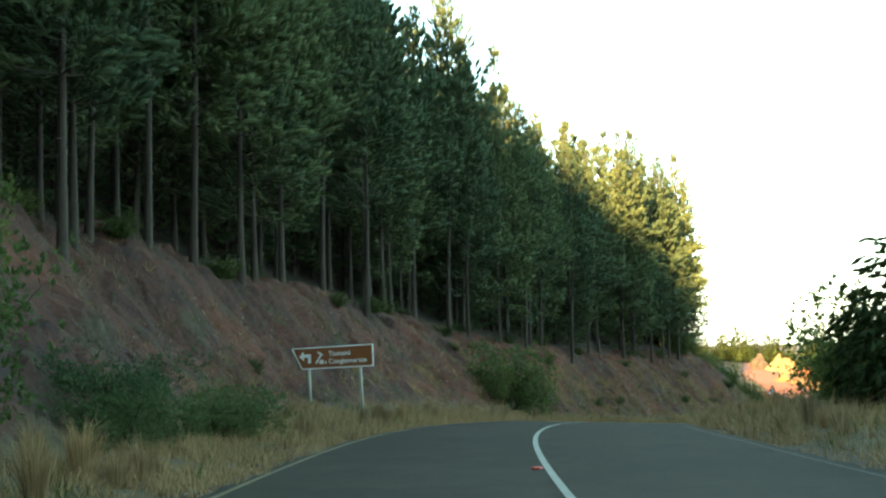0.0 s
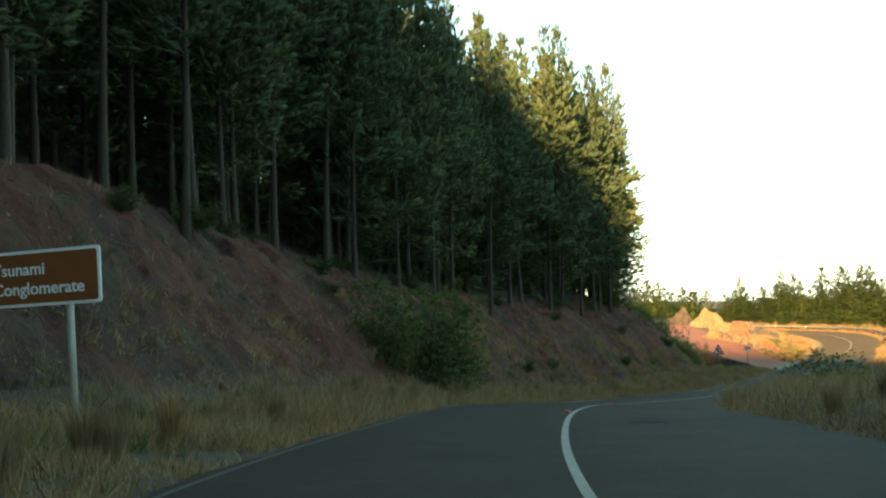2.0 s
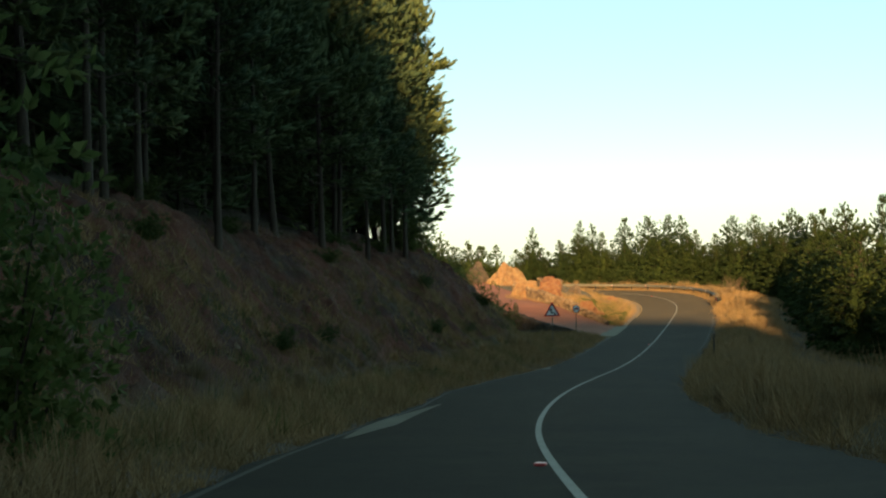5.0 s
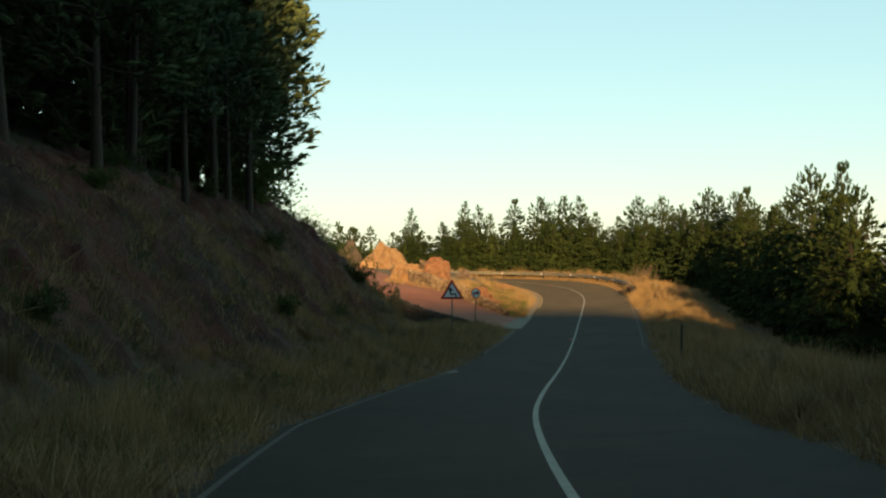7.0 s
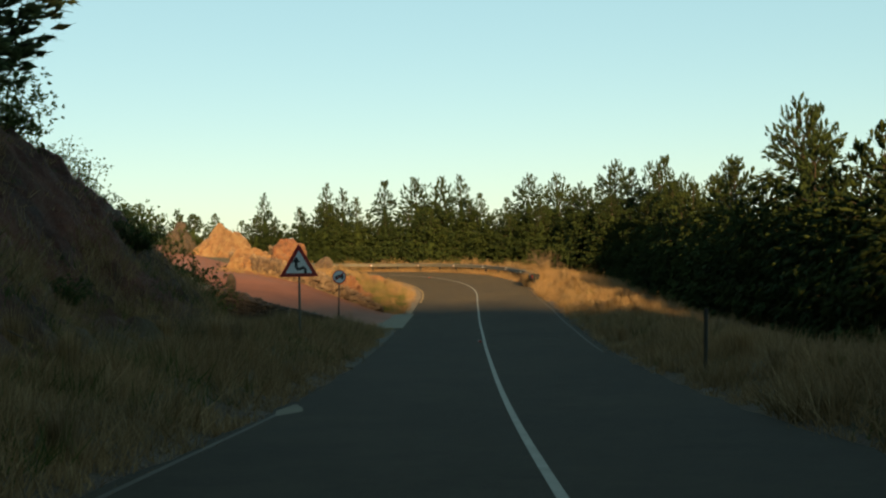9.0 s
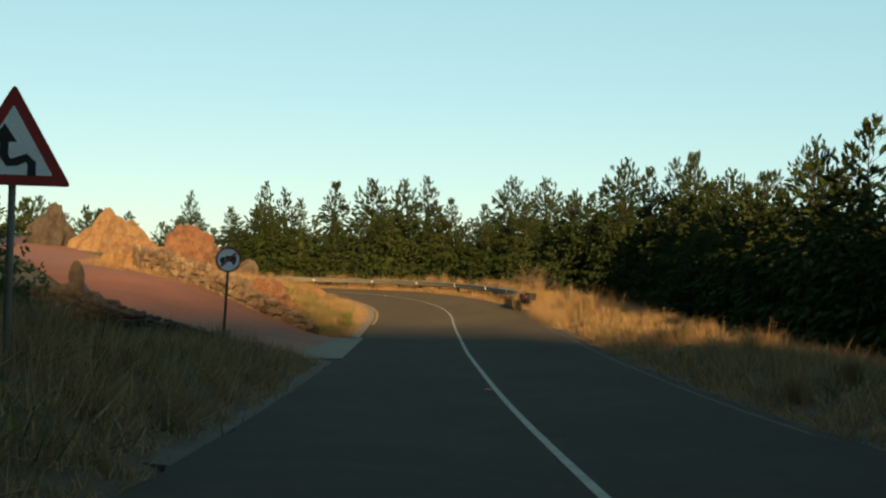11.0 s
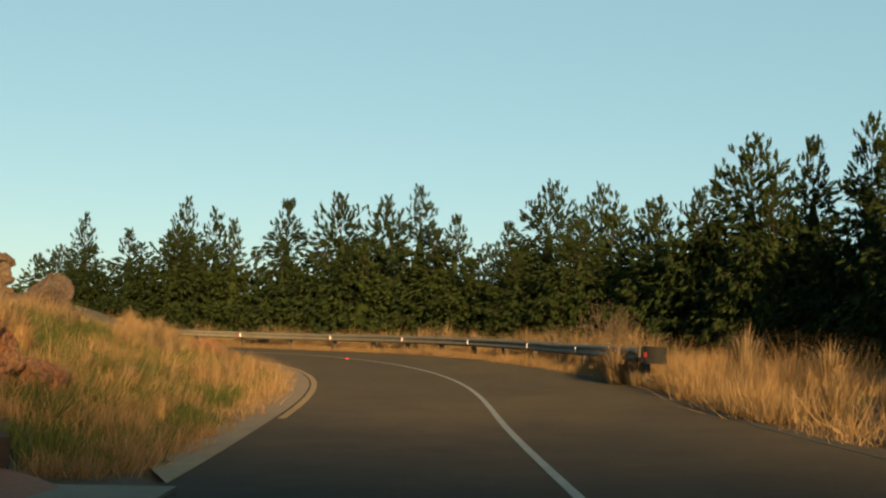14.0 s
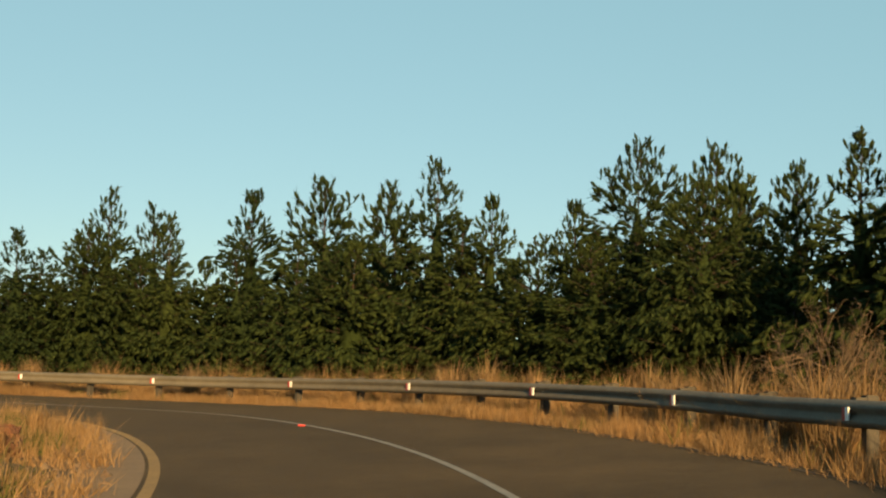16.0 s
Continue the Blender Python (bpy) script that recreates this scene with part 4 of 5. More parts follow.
def rock_mesh(name, seed, size, mat, cuts=9, detail=4, rugged=0.10, taper=0.0):
    """A boulder: a ball cut by planes into faces, then roughened at two scales."""
    rng = np.random.RandomState(seed)
    bm = bmesh.new()
    bmesh.ops.create_icosphere(bm, subdivisions=detail, radius=1.0)
    planes = [(Vector(rng.normal(0, 1, 3)).normalized(), rng.uniform(0.55, 0.85)) for _ in range(cuts)]
    off = Vector(rng.uniform(0, 50, 3))
    for v in bm.verts:
        p = v.co.copy()
        for n, d in planes:
            over = p.dot(n) - d
            if over > 0:
                p -= n * over * 0.93
        q = p * 1.6 + off
        crack = 1 - abs(noise.noise(q * 1.3))
        p += p.normalized() * rugged * (noise.fractal(q, 1.0, 2.0, 4) + 0.55 * noise.fractal(q * 3.3, 0.8, 2.1, 4) - 0.7 * crack ** 6)
        k = 1 - taper * max(0, p.z + 0.2)
        v.co = Vector((p.x * k * size[0] / 2, p.y * k * size[1] / 2, p.z * size[2] / 2))
    return bm_mesh(name, bm, mat, False)


def boulder(x, y, z, seed, size, mat, label, turn=0.0, tip=0.0, name="boulder", cuts=9, rugged=0.13, taper=0.0):
    ob = new(name, rock_mesh(name, seed, size, mat, cuts, 5 if max(size) > 2.5 else 4, rugged, taper))
    ob.matrix_basis = pose(x, y, z, tip, 0, turn)
    return tagged(ob, label, "rock")


boulder(47.0, 163.7, -7.1, 3, (4.3, 3.4, 4.0), ROCK_RED, "big red and ochre boulder behind the dry stone wall", 20, 0, cuts=9, rugged=0.13)
boulder(45.4, 165.2, -7.3, 14, (4.4, 3.2, 3.4), ROCK_PALE, "ochre boulder leaning against the big red one", 150, 0, cuts=11, rugged=0.15, taper=0.3)
boulder(48.0, 178.6, -6.7, 5, (7.6, 5.4, 6.2), ROCK_PALE, "pale ochre pointed boulder at the top of the drive", 35, 4, cuts=14, rugged=0.14, taper=0.6)
boulder(50.6, 177.4, -6.9, 6, (6.4, 3.4, 2.3), ROCK_PALE, "low ochre boulder beside the pointed one", 10, rugged=0.15, taper=0.4)
boulder(45.0, 179.6, -6.4, 8, (5.0, 3.8, 5.0), ROCK_DARK, "dark grey pointed boulder at the top of the drive", 60, 6, cuts=12, rugged=0.2, taper=0.42)
boulder(43.2, 175.6, -6.9, 9, (2.2, 1.8, 1.6), ROCK_PALE, "small ochre rock beside the drive", 15)
boulder(54.0, 174.6, -7.3, 11, (1.9, 1.5, 2.0), STONE, "rounded grey standing stone in the grass", 40, 8)
boulder(49.2, 159.3, -8.4, 12, (2.9, 2.0, 2.2), ROCK_RED, "rough red-brown rock behind the end of the stone wall", 25, rugged=0.2)
boulder(50.6, 160.0, -8.75, 13, (1.7, 0.9, 0.8), ROCK_RED, "low flat red rock in the grass", 60, rugged=0.16)
for k, (s, lat, sz) in enumerate(((224.6, 6.3, 1.0), (226.4, 5.6, 0.9), (213, 7.6, 0.7))):
    x, y = at_road(s, lat)
    boulder(x, y, gz(x, y) - 0.15 * sz, 16 + k, (1.4 * sz, 1.2 * sz, 1.3 * sz), ROCK_RED, "low red rock in the dry grass", 33 * k, rugged=0.25)


LEFT_WALL = [(44.3, 145.4), (43.3, 146.0), (42.2, 146.8), (41.0, 147.9), (40.3, 149.4), (40.0, 151.5), (39.9, 153.4)]
RIGHT_WALL = [(49.0, 154.3), (48.5, 155.1), (47.9, 155.9), (47.1, 156.8), (46.4, 157.8), (45.8, 159.3), (45.4, 161.2), (45.2, 163.8), (45.2, 168.0)]


def build_drive():
    """The red paved drive between the two walls, draped over the mound."""
    a = spline([(*p, 0) for p in [(44.0, 144.6)] + LEFT_WALL + [(39.6, 160.0), (39.5, 168.0), (39.0, 178.0), (38.0, 188.0)]], 0.5)[:, :2]
    b = spline([(*p, 0) for p in [(49.3, 153.3)] + RIGHT_WALL + [(45.4, 174.5), (46.2, 180.0), (47.6, 188.0)]], 0.5)[:, :2]
    n, m = 70, 22
    u = np.linspace(0, 1, n)
    pick = lambda q: np.stack([np.interp(u * (len(q) - 1), np.arange(len(q)), q[:, k]) for k in (0, 1)], 1)
    a, b = pick(a), pick(b)
    w = np.linspace(-0.01, 1.01, m)
    xy = (a[:, None] * (1 - w)[None, :, None] + b[:, None] * w[None, :, None]).reshape(-1, 2)
    z = ground_z(xy[:, 0], xy[:, 1]) + 0.06
    i = (np.arange(n - 1)[:, None] * m + np.arange(m - 1)[None]).ravel()
    me = fast_mesh("drive", np.column_stack([xy, z]), np.stack([i, i + 1, i + m + 1, i + m], 1), PAVING, True)
    tagged(new("drive", me), "red-brown paved drive climbing between stone walls", "drive", kind="structure")


build_drive()


def slab(name, s0, s1, lat0, lat1, up, thick, mat, label):
    """A thick strip of concrete along the road's edge."""
    bm = bmesh.new()
    rows = []
    for s in np.linspace(s0, s1, 16):
        row = []
        for lat, dz in ((lat0, 0), (lat1, 0.05), (lat1, 0.05 - thick), (lat0, -thick)):
            x, y, z = road_at(s, lat, up + dz)
            row.append(bm.verts.new((x, y, z)))
        rows.append(row)
    for a, b in zip(rows[:-1], rows[1:]):
        for k in range(4):
            bm.faces.new((a[k], a[(k + 1) % 4], b[(k + 1) % 4], b[k]))
    bm.faces.new(rows[0])
    bm.faces.new(rows[-1][::-1])
    return tagged(new(name, bm_mesh(name, bm, mat)), label, "concrete", kind="structure")


slab("apron", 186.0, 197.7, 3.45, 5.5, 0.035, 0.14, CONCRETE, "pale concrete apron bridging the gutter at the drive")
slab("gutter", 164.0, 185.4, 3.68, 4.25, 0.0, 0.1, GUTTER, "shallow dirty concrete gutter along the verge")
# a solid black slab stands in for the shade inside the drain's gap
slab("drain_gap_shade", 185.3, 186.02, 3.6, 5.2, -0.02, 0.2, MATTE_DARK, "black slab standing in for the shaded drain gap under the apron")
strip("concrete_patch", 107.2, 119.0, lambda s: np.interp(s, [107, 111, 119], [2.85, 2.5, 2.62]), lambda s: np.interp(s, [107, 111, 119], [2.9, 3.0, 2.68]), 0.010, CONCRETE, across=4, label="pale washed-out concrete patch at the road's edge", category="concrete")
# a short streak in the lane, darker than the asphalt
STREAK = rough_paint("matte_streak", (0.008, 0.008, 0.009), (0.018, 0.017, 0.017), 3, 30, 1.0)
STREAK.node_tree.nodes["Principled BSDF"].inputs["Specular IOR Level"].default_value = 0.05
strip("dark_streak", 78.9, 79.4, -1.05, -1.75, 0.005, STREAK, step=0.25, label="short dark streak in the lane", category="road patch")
strip("concrete_patch", 149.2, 151.6, lambda s: np.interp(s, [149.2, 150, 150.7, 151.6], [3.46, 3.22, 3.3, 3.5]), lambda s: np.interp(s, [149.2, 150.2, 151.6], [3.52, 3.66, 3.56]), 0.010, CONCRETE, step=0.2, label="pale broken concrete patch at the road's edge", category="concrete")
strip("island_kerb", 198.2, 236.0, 3.62, lambda s: 3.64 + 0.6 * np.clip((s - 198.2) / 2, 0, 1) * np.clip((216 - s) / 7, 0, 1) + 0.85 * np.clip(np.sin(np.clip((s - 208.5) / 27.5, 0, 1) * math.pi), 0, 1) ** 0.7, 0.012, rough_paint("sandy_kerb", (0.150, 0.092, 0.040), (0.260, 0.165, 0.076), 1.1, 18), label="sandy paved strip round the inside of the bend", category="kerb")
STONES = [rock_mesh("stone", 100 + k, (1.0, 0.62, 0.72), STONE, 8, 1, 0.06) for k in range(9)]
# the lower walls' shaded side is put into a darker stone colour
SHADED_STONES = [rock_mesh("stone", 120 + k, (1.0, 0.62, 0.72), ROCK_DARK, 8, 1, 0.06) for k in range(6)]
JOINT = rough_paint("wall_joints", (0.030, 0.019, 0.012), (0.07, 0.045, 0.028), 3, 20, 0.95)


def stone_wall(name, line, height, label, courses, seed, sides=(1,), thick=0.34, base=gz, stones=STONES, uneven=1.0):
    """A dry stone wall: a rubble core and single stones with their own edges laid in front of and on it."""
    rng = np.random.RandomState(seed)
    pts = spline([(*p, 0) for p in line], 0.25)[:, :2]
    run = np.concatenate([[0], np.cumsum(np.linalg.norm(np.diff(pts, axis=0), axis=1))])
    root = empty(name, Matrix(), label, "wall")
    bm = bmesh.new()
    rows = []
    for i in range(len(pts)):
        t = pts[min(i + 1, len(pts) - 1)] - pts[max(i - 1, 0)]
        t = t / np.linalg.norm(t)
        nrm = np.array([-t[1], t[0]])
        zb = base(*pts[i])
        h = height(run[i] / run[-1])
        row = []
        for off, dz in ((-thick * 0.36, -0.5), (-thick * 0.36, h - 0.08), (thick * 0.36, h - 0.08), (thick * 0.36, -0.5)):
            q = pts[i] + nrm * off
            row.append(bm.verts.new((q[0], q[1], zb + dz)))
        rows.append(row)
    for a, b in zip(rows[:-1], rows[1:]):
        for k in range(3):
            bm.faces.new((a[k], a[k + 1], b[k + 1], b[k]))
    bm.faces.new(rows[0])
    bm.faces.new(rows[-1][::-1])
    part("core", bm_mesh("core", bm, JOINT), root)
    for side in sides:
        for c in range(courses + 1):
            d = rng.uniform(0, 0.2)
            while d < run[-1]:
                ln = rng.uniform(0.18, 0.44)
                h = height(d / run[-1])
                step = h / courses
                x, y = (np.interp(d + ln / 2, run, pts[:, k]) for k in (0, 1))
                x2, y2 = (np.interp(d + ln / 2 + 0.1, run, pts[:, k]) for k in (0, 1))
                yaw = math.degrees(math.atan2(y2 - y, x2 - x)) if d + ln / 2 + 0.1 < run[-1] else yaw
                nx, ny = -math.sin(radians(yaw)), math.cos(radians(yaw))
                off = side * thick * 0.46 if c < courses else rng.uniform(-0.5, 0.5) * thick * 0.5
                z = base(x, y) + (min(c, courses - 0.12) + 0.5 - (0.42 if c == courses else 0)) * step + rng.normal(0, 0.045) * uneven
                ob = new("stone", stones[rng.randint(len(stones))])
                ob.parent = root
                ob.matrix_basis = pose(x + nx * off, y + ny * off, z, rng.normal(0, 8), rng.normal(0, 8), yaw + rng.normal(0, 9)) @ Matrix.Diagonal((ln * 1.5, 0.52 * rng.uniform(0.8, 1.2), step * 2.1 * (1 + uneven * rng.uniform(-0.2, 0.4)), 1))
                d += ln * 0.92
    return root


stone_wall("drive_wall", RIGHT_WALL, lambda u: 0.42 + 0.5 * min(1, u * 4), "dry stone wall of ochre rubble along the upper side of the drive", 4, 1)
stone_wall("drive_wall", LEFT_WALL, lambda u: float(np.interp(u, [0, 0.1, 0.25, 0.42, 0.6, 0.8, 1], [0.1, 0.2, 0.72, 1.0, 1.35, 1.6, 1.75])), "low stone wall retaining the drive's lower side, its shaded face darkened in colour", 7, 2, (1,), 0.34, lambda x, y: -9.65, SHADED_STONES, 0.45)
stone_wall("drive_wall", [(39.9, 153.4), (38.0, 153.6), (36.0, 153.8)], lambda u: 1.75, "low stone wall beside the drive, its shaded face darkened in colour", 7, 3, (1,), 0.34, lambda x, y: -9.65, SHADED_STONES, 0.45)
stone_wall("garden_wall", [(50.2, 175.0), (51.8, 176.2), (53.4, 177.0)], lambda u: 1.15 - 0.2 * u, "dry stone wall behind the boulders", 5, 4, (1, -1), 0.34, lambda x, y: -6.9)

bollard = new("bollard_stone", rock_mesh("bollard_stone", 31, (0.55, 0.42, 1.15), ROCK_DARK, 4, 4, 0.03))
bollard.matrix_basis = pose(39.75, 152.0, -7.62, 0, 0, 30)
tagged(bollard, "upright rounded dark stone at the drive's wall", "stone")

# ---- signs ----


def facing(x, y, z, to, lean=0.0):
    """A pose whose -y side faces the place `to`."""
    yaw = math.degrees(math.atan2(to[1] - y, to[0] - x)) + 90
    return pose(x, y, z, 0, lean, yaw)


def lettering(name, text, size, at, mat, parent):
    cu = bpy.data.curves.new(name, "FONT")
    cu.body, cu.size, cu.extrude, cu.offset = text, size, 0.001, 0.004
    tmp = bpy.data.objects.new(name, cu)
    scene.collection.objects.link(tmp)
    me = bpy.data.meshes.new_from_object(tmp.evaluated_get(bpy.context.evaluated_depsgraph_get()))
    bpy.data.objects.remove(tmp)
    me.transform(Matrix.Translation(at) @ Matrix.Rotation(radians(90), 4, "X"))
    me.materials.clear()
    me.materials.append(mat)
    return part(name, me, parent)


def flat_part(name, outlines, y, thick, mat, parent, label=""):
    bm = bmesh.new()
    for o in outlines:
        plate(bm, o, thick, Matrix.Translation((0, y, 0)))
    return part(name, bm_mesh(name, bm, mat), parent, label)


def tourism_sign():
    gx, gy = -3.18, 38.0
    root = empty("tourism_sign", pose(gx, gy, -1.06, 0, -2.2, -25.2), "brown tourist direction sign with white lettering on two posts", "road sign")
    root.scale = (1, 1, 0.9)
    w, h = 2.86, 0.74
    left, right = -1.5, -1.5 + w
    outer = [(left, h), (left + 0.36, 0), (right, 0), (right, h)]
    inner = [(left + 0.075, h - 0.04), (left + 0.385, 0.04), (right - 0.04, 0.04), (right - 0.04, h - 0.04)]
    flat_part("border", [rounded(outer, 0.05)], 0.0, 0.016, WHITE, root, "white border of the board")
    board = flat_part("board", [rounded(inner, 0.04)], -0.005, 0.008, BROWN, root, "brown face of the board")
    # arrow that turns to the left
    arrow = [(-1.22, 0.44), (-1.05, 0.62), (-1.05, 0.51), (-0.80, 0.51), (-0.80, 0.20), (-0.91, 0.20), (-0.91, 0.40), (-1.05, 0.40), (-1.05, 0.27)]
    flat_part("arrow", [arrow], -0.008, 0.003, WHITE, board, "white arrow turning left")
    hammer = [[(-0.66, 0.20), (-0.61, 0.17), (-0.40, 0.47), (-0.45, 0.50)], [(-0.55, 0.585), (-0.43, 0.53), (-0.31, 0.39), (-0.36, 0.44), (-0.46, 0.47), (-0.57, 0.55)]]
    flat_part("hammer", hammer, -0.008, 0.003, WHITE, board, "white geological hammer symbol")
    stones = [[(-0.53, 0.17), (-0.38, 0.15), (-0.33, 0.23), (-0.40, 0.32), (-0.50, 0.28)], [(-0.31, 0.16), (-0.25, 0.16), (-0.25, 0.24), (-0.30, 0.26)]]
    flat_part("rock_symbol", stones, -0.008, 0.003, WHITE, board, "white rocks symbol")
    lettering("upper_line", "Tsunami", 0.225, (-0.18, -0.008, 0.42), WHITE, board)
    lettering("lower_line", "Conglomerate", 0.225, (-0.18, -0.008, 0.16), WHITE, board)
    for x in (-0.93, 0.87):
        bm = bmesh.new()
        rod(bm, (x, 0.06, -2.2), (x, 0.06, h - 0.06), 0.047)
        part("post", bm_mesh("post", bm, POST_PAINT, True), root, "pale grey round post")
    for z in (0.16, h - 0.16):
        bm = bmesh.new()
        box(bm, (w - 0.7, 0.03, 0.05), (0.05, 0.024, z))
        part("rail", bm_mesh("rail", bm, STEEL), root)


tourism_sign()


def band(points, w):
    """The outline of a bent band of a width."""
    p = [Vector(q) for q in points]
    one, two = [], []
    for i, q in enumerate(p):
        t = (p[min(i + 1, len(p) - 1)] - p[max(i - 1, 0)]).normalized()
        n = Vector((-t.y, t.x)) * w / 2
        one.append(tuple(q + n))
        two.append(tuple(q - n))
    return one + two[::-1]


def bend_sign():
    x, y = 32.32, 123.9
    z = -6.74
    root = empty("warning_sign", facing(x, y, z, (20.0, 98.0)), "red-bordered white triangular winding road warning sign", "road sign")
    tri = lambda k: [(-0.5 * k, 0.285 - 0.285 * k), (0.5 * k, 0.285 - 0.285 * k), (0, 0.285 + 0.581 * k)]
    flat_part("border", [rounded(tri(1.02), 0.05)], 0.0, 0.012, RED, root, "red border of the sign")
    face = flat_part("face", [rounded(tri(0.70), 0.02)], -0.004, 0.004, WHITE, root, "white face of the sign")
    flat_part("arrow_shaft", [band([(0.17, 0.08), (0.17, 0.19), (0.12, 0.235), (0.04, 0.20), (-0.03, 0.19), (-0.07, 0.25), (-0.07, 0.40)], 0.075)], -0.007, 0.003, BLACK, face, "black bent arrow")
    flat_part("arrow_head", [[(-0.18, 0.37), (0.04, 0.37), (-0.07, 0.53)]], -0.007, 0.003, BLACK, face)
    bm = bmesh.new()
    rod(bm, (0, 0.045, -2.6), (0, 0.045, 0.75), 0.032)
    part("post", bm_mesh("post", bm, STEEL, True), root)


bend_sign()


def disc(cx, cz, r, n=40):
    return [(cx + r * math.cos(math.tau * k / n), cz + r * math.sin(math.tau * k / n)) for k in range(n)]


def truck_sign():
    x, y, z = 39.65, 138.35, -7.08
    root = empty("prohibition_sign", facing(x, y, z, (30.0, 112.0), 1.5), "round red-bordered no lorries sign on a dark post", "road sign")
    flat_part("border", [disc(0, 0, 0.275)], 0.0, 0.010, RED, root, "dark red ring")
    face = flat_part("face", [disc(0, 0, 0.232)], -0.004, 0.004, WHITE, root, "white face")
    flat_part("truck_box", [[(-0.065, -0.045), (0.17, -0.045), (0.17, 0.085), (-0.065, 0.085)]], -0.007, 0.003, BLACK, face, "black lorry symbol")
    flat_part("truck_cab", [[(-0.175, -0.06), (-0.075, -0.06), (-0.075, 0.05), (-0.145, 0.05), (-0.175, 0.0)]], -0.007, 0.003, BLACK, face)
    for cx in (-0.115, 0.115):
        flat_part("truck_wheel", [disc(cx, -0.065, 0.036, 20)], -0.0072, 0.003, BLACK, face)
    a = 0.215 * math.sqrt(0.5)
    flat_part("slash", [band([(-a, -a), (a, a)], 0.05)], -0.011, 0.003, RED, face, "dark red diagonal bar")
    bm = bmesh.new()
    rod(bm, (0, 0.04, -2.6), (0, 0.04, 0.2), 0.03)
    part("post", bm_mesh("post", bm, DARK_POST, True), root, "dark steel post")


truck_sign()


def marker_post():
    x, y = 37.75, 114.1
    root = empty("marker_post", pose(x, y, gz(x, y), 2, -1, 20), "dark square marker post in the outer verge", "post")
    bm = bmesh.new()
    box(bm, (0.075, 0.075, 1.9), (0, 0, 0.40), bevel=0.012)
    part("shaft", bm_mesh("shaft", bm, DARK_POST), root)
    bm = bmesh.new()
    box(bm, (0.09, 0.09, 0.03), (0, 0, 1.36), bevel=0.006)
    part("cap", bm_mesh("cap", bm, DARK_POST), root)


marker_post()


def road_stud(s):
    x, y, z = road_at(s, 0.16, 0.005)
    root = empty("road_stud", pose(float(x), float(y), float(z), 0, 0, 60), "red reflecting road stud on the centre line", "road stud", "road studs")
    bm = bmesh.new()
    box(bm, (0.12, 0.12, 0.03), (0, 0, 0.015), bevel=0.008)
    part("body", bm_mesh("body", bm, STUD_RED), root)
    bm = bmesh.new()
    box(bm, (0.09, 0.015, 0.02), (0, -0.062, 0.016), Matrix.Rotation(radians(-35), 4, "X"))
    part("lens", bm_mesh("lens", bm, STUD_RED), root)


for s in (52.1, 84.7, 102.4, 175.3, 232.8):
    road_stud(s)

# ---- guard rail ----
RAIL_LAT = lambda s: np.interp(s, [210, 215, 220, 227, 232, 237, 242, 247, 268], [-3.8, -3.8, -4.15, -4.30, -4.1, -3.8, -3.55, -3.4, -3.4])


